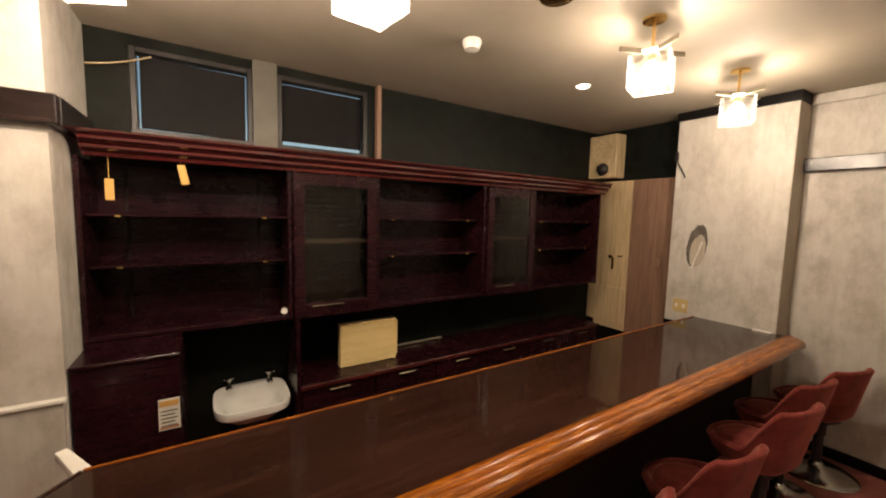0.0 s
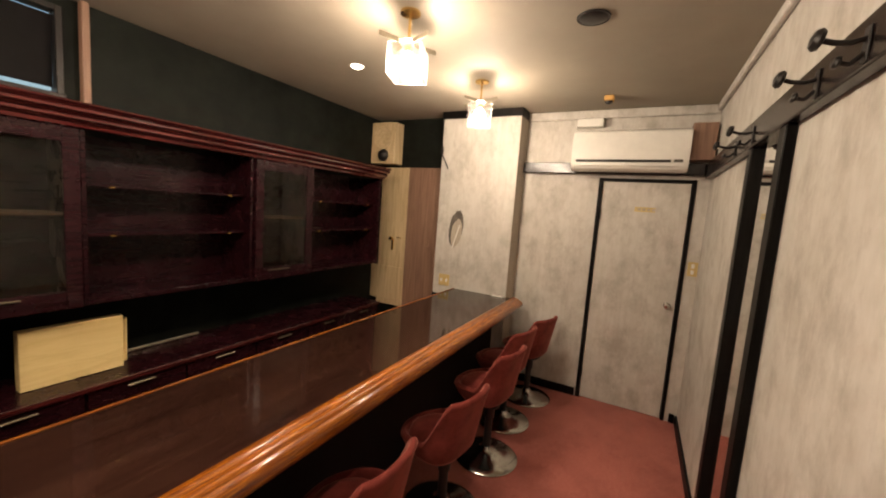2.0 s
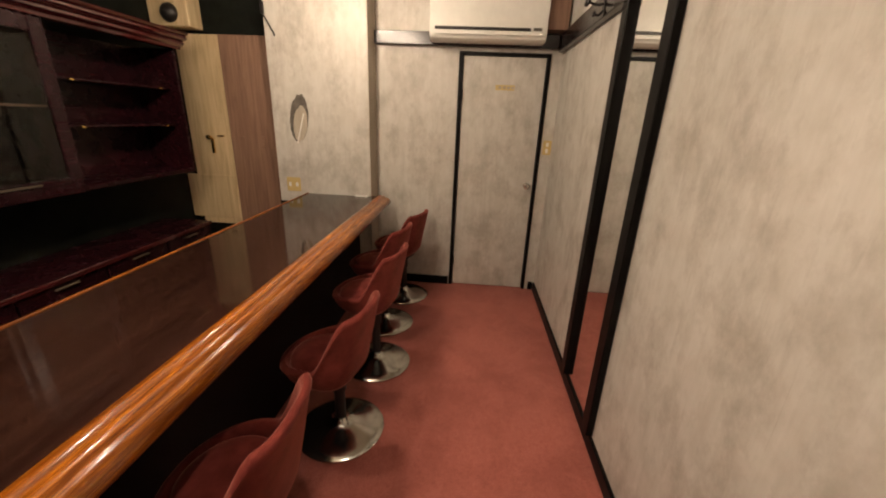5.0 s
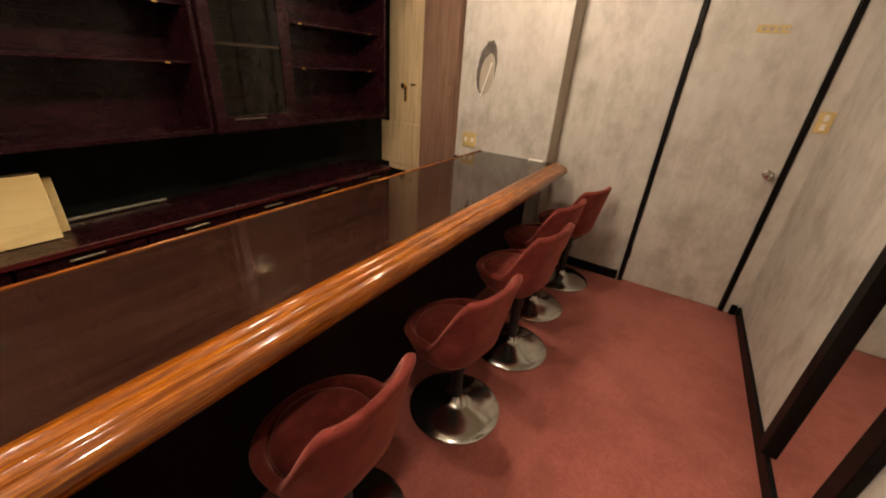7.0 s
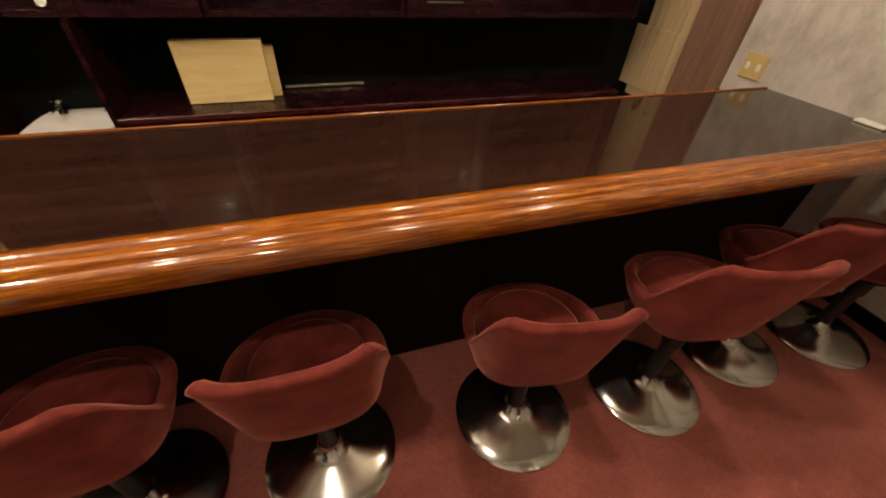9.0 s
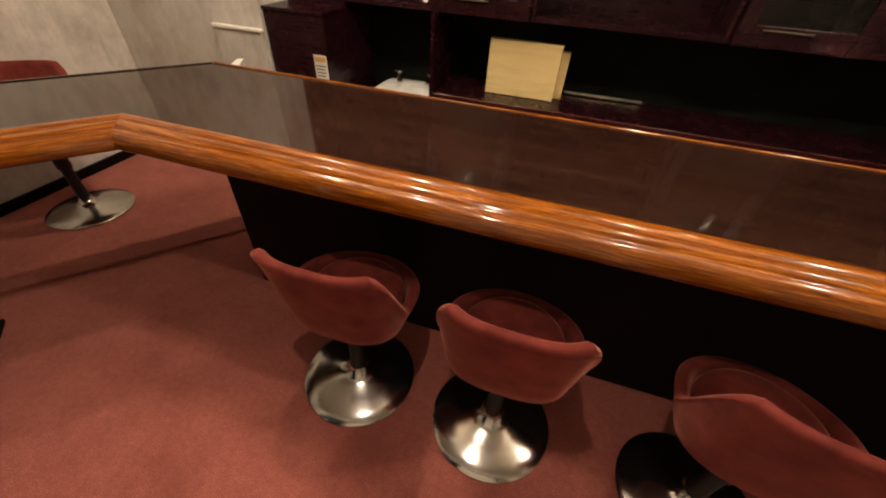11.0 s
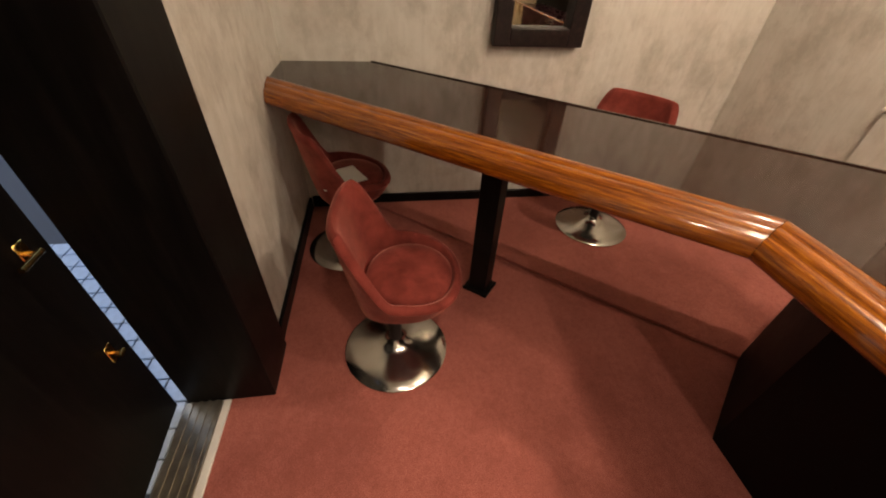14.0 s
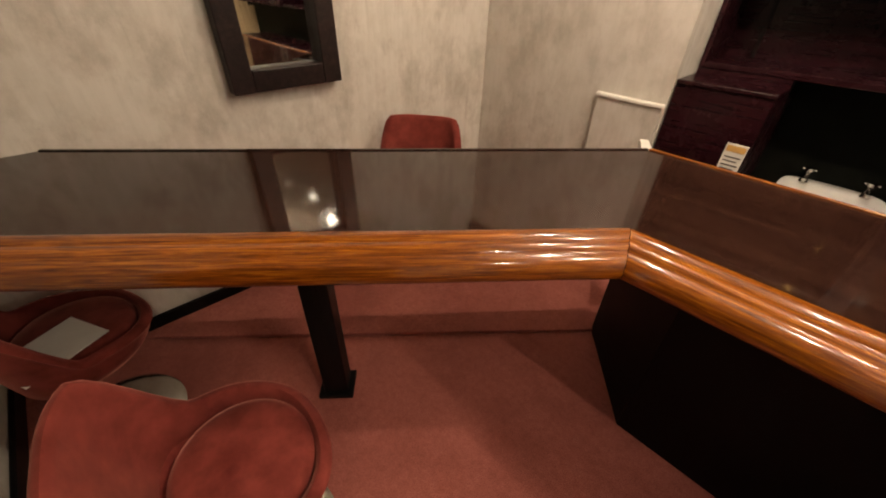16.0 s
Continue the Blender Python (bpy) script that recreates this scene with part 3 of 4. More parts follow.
def open_unit(x0, x1, label, rods=True):
    u = empty("shelf_unit", label, "shelf", "back bar units")
    z0, z1 = 1.03, 1.905
    part("side_panel", box(x0, x0 + 0.02, FRONT, NORTH - 0.002, z0, z1, 0.002), M_CAB, u)
    part("side_panel", box(x1 - 0.02, x1, FRONT, NORTH - 0.002, z0, z1, 0.002), M_CAB, u)
    part("back_panel", box(x0 + 0.0205, x1 - 0.0205, NORTH - 0.02, NORTH - 0.003, z0, z1), M_CAB, u)
    part("bottom", box(x0 + 0.0205, x1 - 0.0205, FRONT + 0.002, NORTH - 0.0205, z0, z0 + 0.025, 0.002), M_CAB, u)
    for z in (1.375, 1.63):
        part("shelf", box(x0 + 0.021, x1 - 0.021, FRONT + 0.06, NORTH - 0.021, z, z + 0.012, 0.002), M_CAB, u)
        for x in (x0 + 0.14, x1 - 0.14):
            part("shelf_peg", box(x - 0.012, x + 0.012, FRONT + 0.045, FRONT + 0.0595, z - 0.004, z + 0.008, 0.002), M_BRASS, u, "small brass shelf peg")
    if rods:
        for x in (x0 + 0.14, x1 - 0.14):
            part("shelf_standard", box(x - 0.008, x + 0.008, NORTH - 0.029, NORTH - 0.0205, z0 + 0.03, z1 - 0.01, 0.001), M_TRIM, u)
    return u


def glazed_unit(x0, x1):
    u = empty("glazed_cabinet", "mahogany wall cabinet with a glazed door, empty inside", "cabinet", "back bar units")
    z0, z1 = 1.03, 1.905
    bm = box(x0, x0 + 0.02, FRONT, NORTH - 0.002, z0, z1)
    add_box(bm, x1 - 0.02, x1, FRONT, NORTH - 0.002, z0, z1)
    add_box(bm, x0 + 0.02, x1 - 0.02, NORTH - 0.02, NORTH - 0.002, z0, z1)
    add_box(bm, x0 + 0.02, x1 - 0.02, FRONT, NORTH - 0.02, z0, z0 + 0.02)
    part("body", bm, M_CAB, u)
    part("shelf", box(x0 + 0.021, x1 - 0.021, FRONT + 0.05, NORTH - 0.021, 1.48, 1.49, 0.001), M_BROWN, u, "brown shelf edge behind the glass")
    y0, y1 = FRONT - 0.022, FRONT - 0.001
    bm = box(x0 + 0.004, x0 + 0.065, y0, y1, z0, z1 - 0.004, 0.004, 2)
    add_box(bm, x1 - 0.065, x1 - 0.004, y0, y1, z0, z1 - 0.004, 0.004, 2)
    add_box(bm, x0 + 0.066, x1 - 0.066, y0, y1, z1 - 0.075, z1 - 0.004, 0.004, 2)
    add_box(bm, x0 + 0.066, x1 - 0.066, y0, y1, z0, z0 + 0.09, 0.004, 2)
    d = part("door", bm, M_CAB, u)
    part("pane", box(x0 + 0.064, x1 - 0.064, y0 + 0.009, y0 + 0.013, z0 + 0.088, z1 - 0.073), M_PANE, d, "dusty glass pane")
    part("handle", box(x0 + 0.10, x0 + 0.30, y0 - 0.012, y0 - 0.0005, z0 + 0.066, z0 + 0.076, 0.003), M_BRONZE, d, "thin brass pull")
    return u


open_unit(-0.325, 0.605, "open dark mahogany shelf unit with bare shelves")
glazed_unit(0.61, 1.13)
open_unit(1.135, 2.055, "open dark mahogany shelf unit with bare shelves", False)
glazed_unit(2.06, 2.58)
open_unit(2.585, 3.50, "open dark mahogany shelf unit beside the service door", False)

# moulded cornice
bm = bmesh.new()
prof = [(FRONT + 0.03, 1.907), (FRONT - 0.03, 1.907), (FRONT - 0.035, 1.93), (FRONT - 0.05, 1.94), (FRONT - 0.065, 1.955), (FRONT - 0.065, 1.972),
        (FRONT - 0.055, 1.98), (FRONT - 0.075, 1.99), (FRONT - 0.095, 2.005), (FRONT - 0.095, 2.022), (FRONT - 0.085, 2.03), (FRONT - 0.10, 2.04),
        (FRONT - 0.11, 2.052), (FRONT - 0.105, 2.064), (FRONT - 0.09, 2.07), (NORTH - 0.004, 2.07), (NORTH - 0.004, 2.05), (FRONT + 0.03, 2.05)]
prof = [(y, 1.906 + (z - 1.907) * 0.69) for y, z in prof]
ends = [[bm.verts.new((x, y, z)) for y, z in prof] for x in (-0.284, 3.52)]
for i in range(len(prof)):
    j = (i + 1) % len(prof)
    bm.faces.new((ends[0][i], ends[0][j], ends[1][j], ends[1][i]))
bm.faces.new(ends[0])
bm.faces.new(ends[1][::-1])
tagged(finish("cornice", bm, M_CORN, smooth=True), "glossy red-brown moulded cornice above the shelves", "cornice", kind="structure")

u = empty("work_counter", "low dark work counter behind the bar", "counter")
part("worktop", box(0.635, 3.50, 2.392, NORTH - 0.003, DECK - 0.025, DECK, 0.003), M_CAB, u)
part("front_edge", box(0.635, 3.50, 2.382, 2.3915, DECK - 0.027, DECK + 0.001, 0.003), M_CORN, u, "glossy red-brown front edging")
for k in range(6):
    x0 = 0.64 + 0.477 * k
    x1 = x0 + 0.472
    u = empty("drawer_unit", "dark mahogany drawer unit under the work counter", "cabinet", "drawer units")
    part("body", box(x0, x1, 2.42, NORTH - 0.004, 0.001, DECK - 0.026), M_CAB, u)
    f = part("drawer", box(x0 + 0.004, x1 - 0.004, 2.398, 2.4195, 0.48, DECK - 0.028, 0.004, 2), M_CAB, u)
    part("handle", box(x0 + 0.17, x0 + 0.30, 2.380, 2.3975, 0.560, 0.570, 0.003), M_BRONZE, f, "slim tarnished metal pull")
    f = part("door", box(x0 + 0.004, x1 - 0.004, 2.398, 2.4195, 0.05, 0.472, 0.004, 2), M_CAB, u)

u = empty("low_cabinet", "dark mahogany cabinet beside the wash basin", "cabinet")
part("body", box(-0.323, 0.055, 2.205, 2.448, 0.001, 0.985, 0.003), M_CAB, u)
part("top", box(-0.325, 0.060, 2.198, 2.449, 0.986, 1.004, 0.003), M_CAB, u)
part("rear_body", box(-0.323, 0.055, 2.4495, NORTH - 0.004, 0.001, 1.028), M_CAB, u)
lab = part("notice", box(-0.033, 0.050, 2.2015, 2.2045, 0.64, 0.79), M_CARD, u, "small printed paper notice")
part("print_bar", box(-0.028, 0.045, 2.2000, 2.2013, 0.755, 0.782), M_TAG, lab)
for k in range(5):
    z = 0.735 - k * 0.018
    part("print_bar", box(-0.024, 0.040 - 0.01 * (k % 2), 2.2000, 2.2013, z - 0.006, z), M_INK, lab)
part("print_bar", box(-0.028, 0.045, 2.2000, 2.2013, 0.646, 0.656), M_LABELINK, lab)


def basin():
    b = empty("wash_basin", "white ceramic wash basin with two metal taps", "basin")
    x0, x1, y0, y1, z1 = 0.18, 0.595, 2.375, 2.795, 0.55
    n = 48
    bm = bmesh.new()
    cx, cy, a, c = (x0 + x1) / 2, (y0 + y1) / 2, (x1 - x0) / 2, (y1 - y0) / 2

    def ring(s, z, dy=0.0, power=4.5):
        out = []
        for i in range(n):
            t = 2 * math.pi * i / n
            ct, st = math.cos(t), math.sin(t)
            p = power if st > 0 else min(power, 3.8)
            k = 1 / (abs(ct) ** p + abs(st) ** p) ** (1 / p)
            out.append(bm.verts.new((cx + ct * k * a * s, cy + dy + st * k * c * s, z)))
        return out
    rings = [ring(0.35, z1 - 0.13), ring(0.58, z1 - 0.115), ring(0.82, z1 - 0.07), ring(0.975, z1 - 0.045), ring(1.0, z1 - 0.012), ring(0.985, z1),
             ring(0.93, z1), ring(0.80, z1 - 0.008, -0.03, 3), ring(0.70, z1 - 0.03, -0.04, 3), ring(0.55, z1 - 0.075, -0.04, 2.5), ring(0.2, z1 - 0.095, -0.03, 2)]
    for p, q in zip(rings, rings[1:]):
        for i in range(n):
            bm.faces.new((p[i], p[(i + 1) % n], q[(i + 1) % n], q[i]))
    bm.faces.new(rings[0][::-1])
    bm.faces.new(rings[-1])
    part("bowl", bm, M_CERAMIC, b, smooth=True)
    part("pedestal", lathe([(0.10, 0.001), (0.085, 0.15), (0.08, z1 - 0.131)], 24, (cx, cy + 0.04, 0)), M_IRON, b, smooth=True)
    for x in (x0 + 0.09, x1 - 0.09):
        bm = lathe([(0.02, z1 + 0.0005), (0.016, z1 + 0.01), (0.012, z1 + 0.05), (0.02, z1 + 0.055), (0.02, z1 + 0.07), (0.006, z1 + 0.075)], 16, (x, y1 - 0.06, 0))
        add_tube(bm, (x, y1 - 0.06, z1 + 0.04), (x, y1 - 0.16, z1 + 0.035), 0.009)
        add_tube(bm, (x - 0.028, y1 - 0.06, z1 + 0.064), (x + 0.028, y1 - 0.06, z1 + 0.064), 0.006)
        part("tap", bm, M_CHROME, b, "tarnished metal tap", True)
    part("drain", lathe([(0.018, z1 - 0.0945), (0.018, z1 - 0.091), (0.004, z1 - 0.090)], 16, (cx, cy - 0.03, 0)), M_CHROME, b)


basin()
tagged(finish("basin_partition", box(0.612, 0.634, FRONT - 0.06, NORTH - 0.004, 0.001, 1.028), M_CAB), "dark panel beside the basin recess", "panel", kind="structure")

b = empty("wooden_box", "pale plywood box lid propped on the work counter", "box")
z0, z1 = DECK + 0.002, DECK + 0.299
part("front_board", box(0.922, 1.33, 2.545, 2.553, z0, z1, 0.002), M_BOARD, b)
part("side_board", box(0.922, 0.934, 2.5535, 2.605, z0, z1, 0.002), M_BOARD, b)
part("side_board", box(1.318, 1.33, 2.5535, 2.605, z0, z1, 0.002), M_BOARD, b)
part("top_board", box(0.9345, 1.3175, 2.5535, 2.605, z1 - 0.012, z1 - 0.001, 0.002), M_BOARD, b)
part("bottom_board", box(0.9345, 1.3175, 2.5535, 2.605, z0, z0 + 0.011, 0.002), M_BOARD, b)
bm = box(1.10, 1.375, 2.612, 2.635, DECK + 0.002, DECK + 0.262, 0.003)
tagged(finish("cutting_board", bm, M_BOARD), "thin pale wooden board behind the box", "board")
bm = bmesh.new()
add_tube(bm, (1.39, 2.74, DECK + 0.012), (1.85, 2.75, DECK + 0.012), 0.01, 12)
tagged(finish("metal_rod", bm, M_STEEL), "thin metal rod lying on the work counter", "rod")

for x, z, turn in ((-0.20, 1.757, 0), (0.088, 1.846, -10)):
    bm = box(-0.017, 0.017, -0.0015, 0.0015, -0.05, 0.05, 0.001)
    add_tube(bm, (0, 0, 0.05), (0, 0, 1.912 - z), 0.0015, 6)
    bm.transform(Matrix.Translation((x, FRONT - 0.004, z)) @ Matrix.Rotation(radians(turn), 4, "Y"))
    tagged(finish("hanging_tag", bm, M_TAG), "orange paper tag hanging from the shelf front", "tag", "hanging tags")
tagged(finish("shelf_button", lathe([(0.019, 0), (0.019, 0.01), (0.012, 0.016), (0.003, 0.018)], 20, (0.557, FRONT - 0.0005, 1.085), "y"), M_WHITE), "small white round bell push", "button").matrix_basis = pose(0, 0, 0)

# ---- speaker, air conditioner, wall plates ----
s = empty("speaker", "cream wall loudspeaker box with round cone", "speaker")
part("cabinet", box(3.74, 3.898, 2.475, 2.795, 2.10, 2.545, 0.008, 2), M_CREAM, s)
part("cone_ring", lathe([(0.125, 0), (0.128, 0.006), (0.115, 0.010), (0.10, 0.004)], 32), M_CREAM, s).matrix_local = pose(3.7395, 2.64, 2.38, 0, -90, 0)
part("cone", lathe([(0.099, 0.0008), (0.06, 0.001), (0.03, 0.0012)], 32), M_GREY, s).matrix_local = pose(3.7395, 2.64, 2.38, 0, -90, 0)
part("tweeter", lathe([(0.066, 0), (0.068, 0.010), (0.058, 0.030), (0.040, 0.046), (0.010, 0.056)], 28), M_IRON, s, "glossy black tweeter dome", True).matrix_local = pose(3.7395, 2.62, 2.19, 0, -90, 0)

a = empty("air_conditioner", "white wall-mounted split air conditioner above the door", "air conditioner")
bm = bmesh.new()
y0, y1 = -0.245, 0.612
prof = [(EAST - 0.002, 2.068), (3.76, 2.062), (3.728, 2.085), (3.715, 2.14), (3.712, 2.30), (3.722, 2.37), (3.75, 2.39), (EAST - 0.002, 2.392)]
e0 = [bm.verts.new((x, y0, z)) for x, z in prof]
e1 = [bm.verts.new((x, y1, z)) for x, z in prof]
for i in range(len(prof)):
    j = (i + 1) % len(prof)
    bm.faces.new((e0[i], e0[j], e1[j], e1[i]))
bm.faces.new(e0)
bm.faces.new(e1[::-1])
bmesh.ops.bevel(bm, geom=list(bm.edges), offset=0.006, segments=2, affect="EDGES")
part("casing", bm, M_WHITE, a, smooth=True)
part("outlet_slot", box(3.7085, 3.7150, y0 + 0.12, y1 - 0.04, 2.128, 2.148, 0.002), M_IRON, a, "dark air outlet slot")
part("flap", box(3.7065, 3.7125, y0 + 0.03, y1 - 0.03, 2.098, 2.124, 0.002), M_WHITE, a)
part("indicator", box(3.7085, 3.7125, y0 + 0.04, y0 + 0.10, 2.130, 2.150, 0.001), M_GREY, a)
tagged(finish("duct_cover", box(3.80, EAST - 0.002, -0.41, -0.25, 2.16, 2.44, 0.004), M_BROWN), "brown boxed cover beside the air conditioner", "cover")
tagged(finish("conduit_box", box(3.86, EAST - 0.002, 0.40, 0.62, 2.45, 2.52, 0.008, 2), M_WHITE), "white plastic pipe cover above the air conditioner", "cover")


def wall_plate(name, label, m, holes, half=0.035):
    p = empty(name, label, "switch")
    p.matrix_basis = m
    part("plate", box(-half, half, -0.007, 0, -0.058, 0.058, 0.003, 2), M_PLATE, p)
    for x, z in holes:
        part("rocker", box(x - 0.011, x + 0.011, -0.011, -0.0072, z - 0.017, z + 0.017, 0.002), M_WHITE, p)


wall_plate("light_switch", "ivory double light switch beside the door", pose(EAST - 0.0005, -0.385, 1.31, 0, 0, -90), [(0, 0.025), (0, -0.025)])
wall_plate("wall_socket", "ivory wall socket low on the pillar", pose(3.6995, 1.735, 0.93, 0, 0, -90), [(-0.030, 0.0), (0.030, 0.0)], 0.06)

# torn wallpaper with bare wall and a hanging flap
t = empty("torn_patch", "torn oval hole in the pillar wallpaper with a flap", "hole")


def oval(cy, cz, ry, rz, x0, x1, tilt, seed, n=36):
    rnd = random.Random(seed)
    bm = bmesh.new()
    pts = []
    for i in range(n):
        w = 2 * math.pi * i / n
        k = 1 + 0.10 * (rnd.random() - 0.5)
        y, z = math.cos(w) * ry * k, math.sin(w) * rz * k
        pts.append((cy + y * math.cos(tilt) - z * math.sin(tilt), cz + y * math.sin(tilt) + z * math.cos(tilt)))
    lo = [bm.verts.new((x0, *p)) for p in pts]
    hi = [bm.verts.new((x1, *p)) for p in pts]
    bm.faces.new(lo)
    bm.faces.new(hi[::-1])
    for i in range(n):
        bm.faces.new((lo[i], lo[(i + 1) % n], hi[(i + 1) % n], hi[i]))
    return bm


part("bare_wall", oval(1.645, 1.465, 0.074, 0.180, 3.6955, 3.6995, 0.12, 3), M_PLASTER, t)
part("flap", oval(1.634, 1.420, 0.056, 0.138, 3.6905, 3.695, 0.14, 5), M_PILLARSIDE, t, "curled strip of wallpaper")
bm = bmesh.new()
add_tube(bm, (3.685, 1.60, 1.50), (3.683, 1.665, 1.27), 0.006, 8)
part("curl", bm, M_CARD, t)
c = bmesh.new()
for q in range(7):
    p0 = (3.693 - 0.01 * (q % 2), 1.86 - 0.012 * q, 2.20 - 0.022 * q)
    p1 = (3.693 - 0.01 * ((q + 1) % 2), 1.86 - 0.012 * (q + 1), 2.20 - 0.022 * (q + 1))
    add_tube(c, p0, p1, 0.006, 8)
add_box(c, 3.68, 3.6995, 1.845, 1.87, 2.19, 2.27, 0.003)
tagged(finish("loose_cable", c, M_IRON), "loose black cable dangling from the pillar", "cable")


# ---- mirrors ----
m = empty("wall_mirror", "tall narrow wall mirror in black wooden uprights", "mirror")
S = SOUTH
part("upright", box(2.075, 2.152, S + 0.001, S + 0.035, 0.0785, 2.03, 0.004), M_BLACK, m)
part("upright", box(2.545, 2.616, S + 0.001, S + 0.035, 0.0785, 2.03, 0.004), M_BLACK, m)
part("glass", box(2.153, 2.544, S + 0.001, S + 0.007, 0.0785, 2.03), M_MIRROR, m, "clear mirror glass")

m = empty("framed_mirror", "small wall mirror in a wide dark wooden frame", "mirror")
y0, y1, z0, z1, fx = 0.635, 1.115, 0.948, 1.64, WEST + 0.001
w = 0.085
bm = box(fx, fx + 0.062, y0, y0 + w, z0, z1, 0.006, 2)
part("frame_side", bm, M_TRIM, m)
part("frame_side", box(fx, fx + 0.062, y1 - w, y1, z0, z1, 0.006, 2), M_TRIM, m)
part("frame_rail", box(fx, fx + 0.061, y0 + w, y1 - w, z0, z0 + w, 0.006, 2), M_TRIM, m)
part("frame_rail", box(fx, fx + 0.061, y0 + w, y1 - w, z1 - w, z1, 0.006, 2), M_TRIM, m)
part("glass", box(fx, fx + 0.012, y0 + w, y1 - w, z0 + w, z1 - w), M_MIRROR, m, "clear mirror glass")


# ---- coat hooks ----
def hook(x):
    h = empty("coat_hook", "black iron double coat hook on the rail", "coat hook", "coat hooks")
    h.matrix_basis = pose(x, SOUTH + 0.0455, 2.078)
    part("plate", box(-0.014, 0.014, 0, 0.005, -0.04, 0.04, 0.002), M_IRON, h)
    bm = bmesh.new()
    add_tube(bm, (0, 0.004, 0.012), (0, 0.030, 0.006), 0.0065)
    add_tube(bm, (0, 0.028, 0.006), (0, 0.060, 0.010), 0.0065)
    add_tube(bm, (0, 0.058, 0.010), (0, 0.080, 0.018), 0.0065)
    part("arm", bm, M_IRON, h, smooth=True)
    bm = bmesh.new()
    add_tube(bm, (0, 0.004, -0.018), (0, 0.024, -0.042), 0.0055)
    add_tube(bm, (0, 0.023, -0.042), (0, 0.044, -0.036), 0.0055)
    part("lower_arm", bm, M_IRON, h, smooth=True)
    for reach, z, size in ((0.082, 0.0185, 0.85), (0.045, -0.0355, 0.5)):
        bm = lathe([(0.008 * size, -0.008 * size), (0.025 * size, -0.004 * size), (0.030 * size, 0.006 * size), (0.023 * size, 0.017 * size), (0.006 * size, 0.022 * size)], 20)
        bm.transform(Matrix.Translation((0, reach, z)) @ Matrix.Rotation(radians(-75), 4, "X"))
        part("knob", bm, M_IRON, h, smooth=True)


for x in (1.53, 1.80, 2.50, 2.86):
    hook(x)


# ---- ceiling lamps and fittings ----
def ceiling_lamp(at, turn):
    l = empty("ceiling_lamp", "lit square glass ceiling lamp on a metal cross bracket", "lamp", "ceiling lamps", (*at, CEIL), turn)
    part("ceiling_plate", lathe([(0.05, -0.001), (0.05, -0.012), (0.02, -0.018)], 24), M_BRASS, l, smooth=True)
    bm = bmesh.new()
    add_tube(bm, (0, 0, -0.016), (0, 0, -0.148), 0.007)
    part("stem", bm, M_BRASS, l)
    # a bowed metal ribbon across, thin arms beyond it
    bm = bmesh.new()
    for k in range(8):
        u0, u1 = -0.08 + 0.02 * k, -0.06 + 0.02 * k
        za, zb = -0.165 + 0.9 * u0 * u0, -0.165 + 0.9 * u1 * u1
        vs = [bm.verts.new(p) for p in ((u0, -0.032, za), (u1, -0.032, zb), (u1, 0.032, zb), (u0, 0.032, za), (u0, -0.032, za + 0.004), (u1, -0.032, zb + 0.004), (u1, 0.032, zb + 0.004), (u0, 0.032, za + 0.004))]
        for f in ((3, 2, 1, 0), (4, 5, 6, 7), (0, 1, 5, 4), (1, 2, 6, 5), (2, 3, 7, 6), (3, 0, 4, 7)):
            bm.faces.new([vs[q] for q in f])
    part("ribbon", bm, M_BRONZE, l, "bowed dull metal ribbon")
    for k in range(4):
        w = radians(45 + 90 * k)
        bm = box(0.03, 0.165, -0.002, 0.002, -0.160, -0.136, 0.0005)
        bm.transform(Matrix.Rotation(w, 4, "Z"))
        part("arm", bm, M_STEEL, l)
    h, z0, z1 = 0.085, -0.312, -0.175
    for x0, x1, y0, y1 in ((-h, h, -h, -h + 0.011), (-h, h, h - 0.011, h), (-h, -h + 0.011, -h + 0.0115, h - 0.0115), (h - 0.011, h, -h + 0.0115, h - 0.0115)):
        p = part("glass_pane", box(x0, x1, y0, y1, z0, z1), M_GLASS, l)
        p.visible_shadow = False
    p = part("glass_bottom", box(-h, h, -h, h, z0 - 0.008, z0 - 0.0005), M_GLASS, l)
    p.visible_shadow = False
    part("socket", lathe([(0.018, -0.168), (0.018, -0.192), (0.012, -0.194)], 16), M_BRASS, l)
    b = part("bulb", lathe([(0.012, -0.195), (0.02, -0.205), (0.036, -0.223), (0.041, -0.246), (0.032, -0.270), (0.006, -0.282)], 20), M_BULB, l, "glowing bulb", True)
    b.visible_shadow = False
    return l


lamp = ceiling_lamp(LAMPS[0], 20)
for k, (x, y) in enumerate(LAMPS[1:]):
    copy_thing(lamp, pose(x, y, CEIL, 0, 0, (24, 8, -30)[k]))
for (x, y), watts in zip(LAMPS, LAMP_WATTS):
    d = bpy.data.lights.new("bulb_light", "POINT")
    d.energy, d.color, d.shadow_soft_size = watts, WARM, 0.006
    new("bulb_light", d).location = (x, y, CEIL - 0.235)


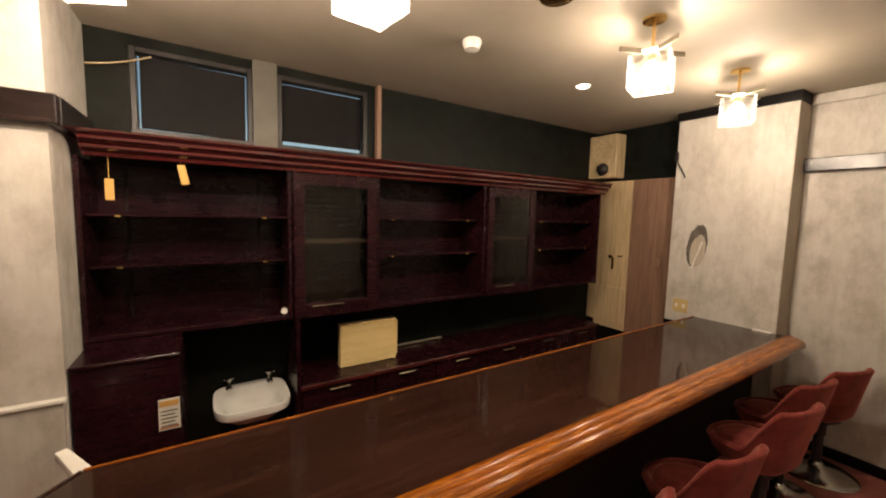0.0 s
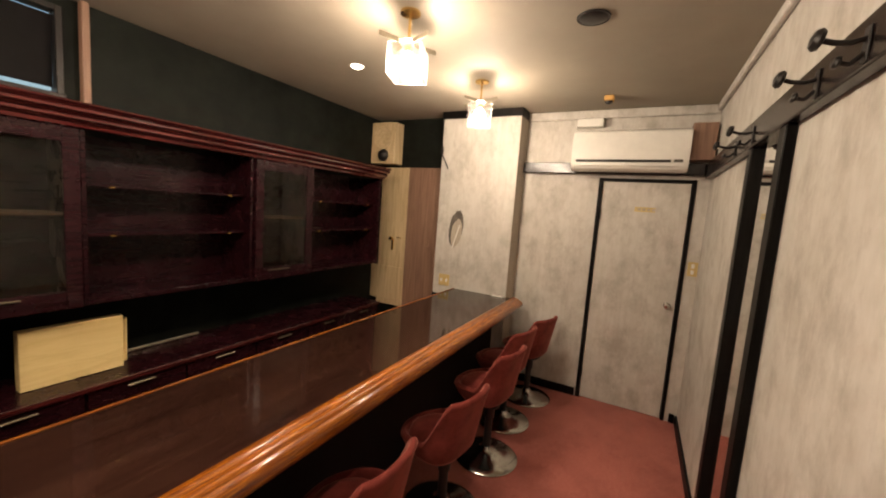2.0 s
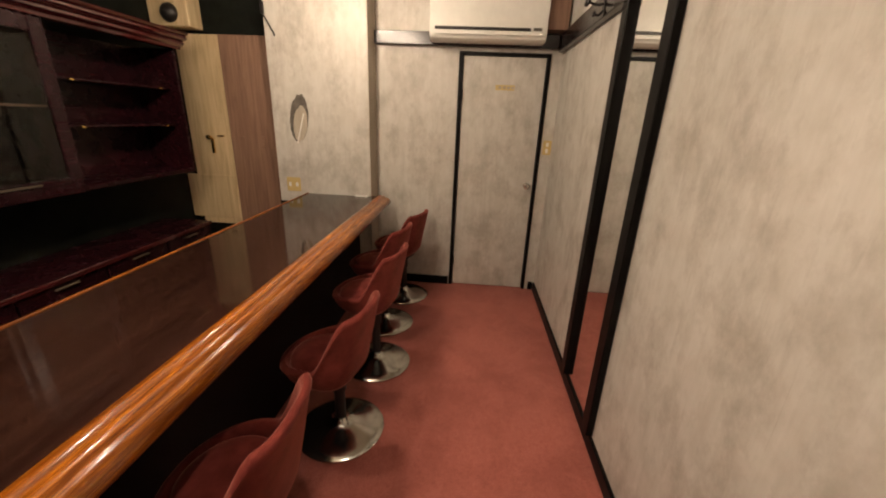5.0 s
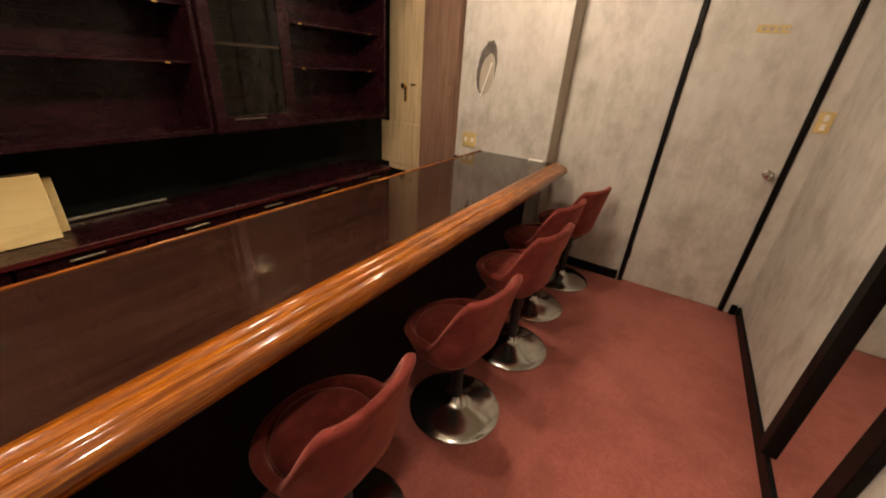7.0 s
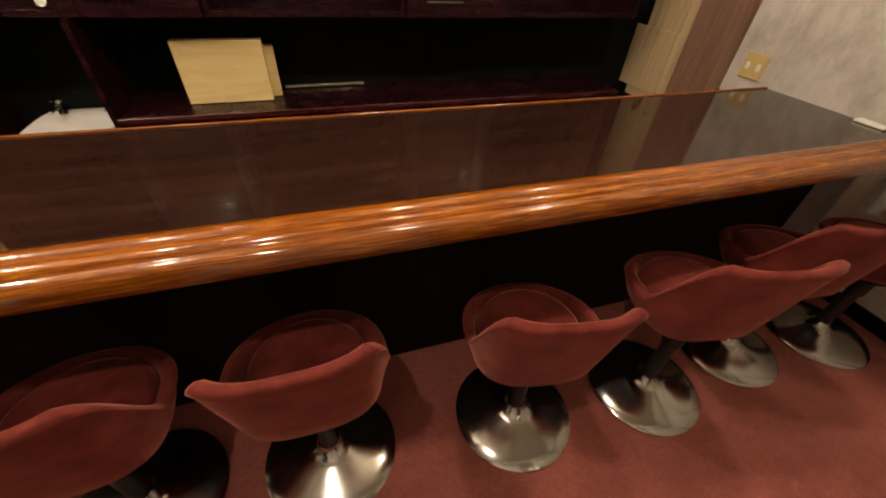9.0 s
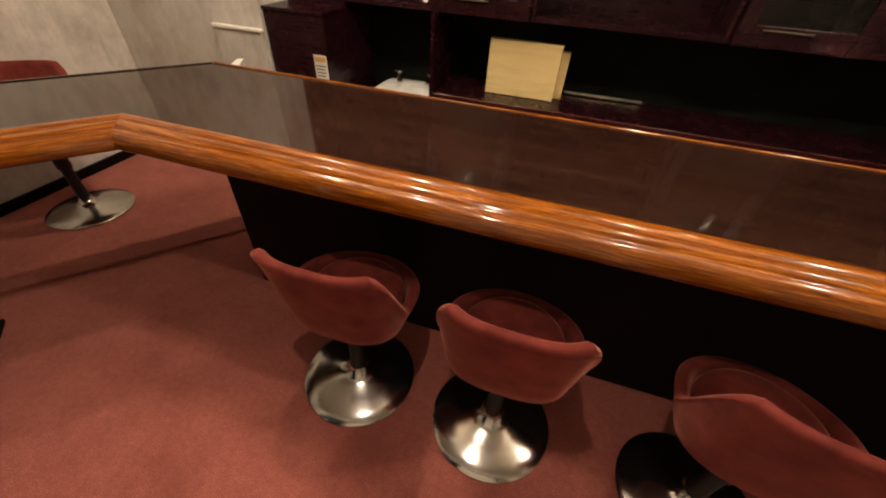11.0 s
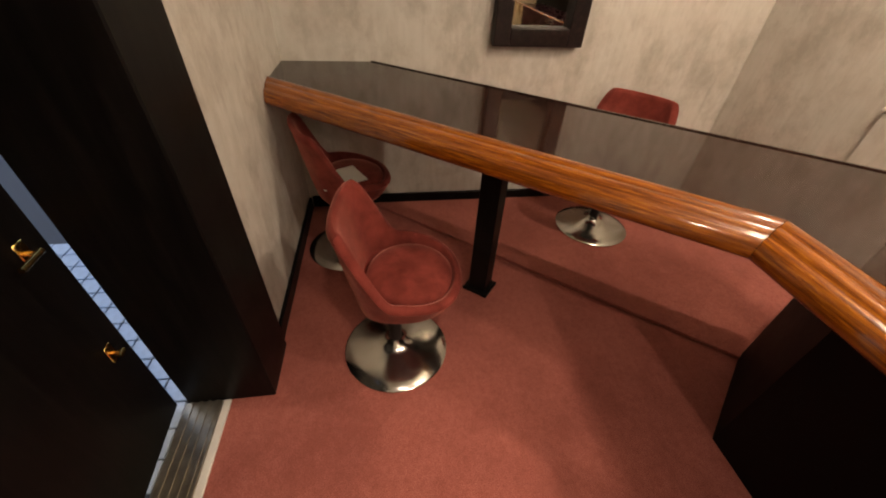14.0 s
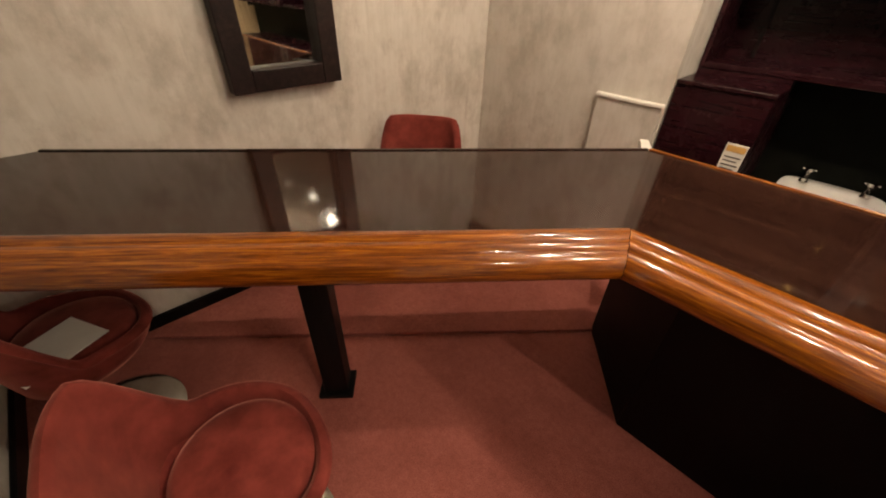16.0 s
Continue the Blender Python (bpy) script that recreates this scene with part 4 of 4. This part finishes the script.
def downlight(x, y, ring, inside, label, r=0.05):
    l = empty("downlight", label, "downlight", at=(x, y, CEIL))
    part("ring", lathe([(r, -0.0005), (r + 0.012, -0.003), (r + 0.010, -0.008), (r, -0.006)], 32), ring, l, smooth=True)
    part("lens", lathe([(r - 0.001, -0.0075), (r * 0.8, -0.012), (r * 0.3, -0.015)], 28), inside, l, smooth=True)


for (x, y), watts in zip(SPOTS + [AISLE_SPOT], (SPOT_WATTS, SPOT_WATTS, AISLE_WATTS)):
    downlight(x, y, M_WHITE, M_SPOTGLOW, "small lit recessed ceiling downlight", 0.042)
    d = bpy.data.lights.new("spot_light", "SPOT")
    d.energy, d.color, d.shadow_soft_size, d.spot_size, d.spot_blend = watts, (1.0, 0.81, 0.64), 0.03, radians(125 if y > 1 else 96), 0.6
    new("spot_light", d).location = (x, y, CEIL - 0.03)
downlight(2.29, 0.328, M_IRON, M_IRON, "unlit black recessed ceiling downlight", 0.065)
downlight(1.45, 1.27, M_BRASS, M_BRASS, "unlit brass-ringed recessed downlight", 0.062)
tagged(finish("smoke_detector", lathe([(0.05, CEIL - 0.001), (0.052, CEIL - 0.018), (0.046, CEIL - 0.03), (0.04, CEIL - 0.048), (0.01, CEIL - 0.052)], 28, (1.40, 1.80, 0)), M_WHITE, smooth=True), "round white smoke detector on the ceiling", "smoke detector")
s = empty("ceiling_sensor", "small orange-brown sensor on the ceiling", "sensor", at=(3.53, 0.345, CEIL))
part("housing", box(-0.035, 0.035, -0.035, 0.035, -0.04, -0.001, 0.008, 2), M_TAG, s)
part("cap", lathe([(0.03, -0.0405), (0.024, -0.055), (0.006, -0.062)], 20), M_IRON, s, smooth=True)

# ---- outside the entrance ----
p = setting("pavement", box(-2.6, 2.2, -3.2, -0.706, -0.06, -0.008), M_GROUT, "blue-grey tiled landing outside the entrance", "pavement")
tile = None
for i in range(13):
    for j in range(20):
        x, y = -1.15 + 0.102 * i, -0.76 - 0.102 * j
        if tile is None:
            tile = box(-0.048, 0.048, -0.048, 0.048, -0.008, 0.0, 0.002)
            me = bpy.data.meshes.new("tile")
            tile.to_mesh(me)
            tile.free()
            me.materials.append(M_TILE)
        o = new("tile", me)
        o.location = (x, y, 0.0002)
        o.parent = p
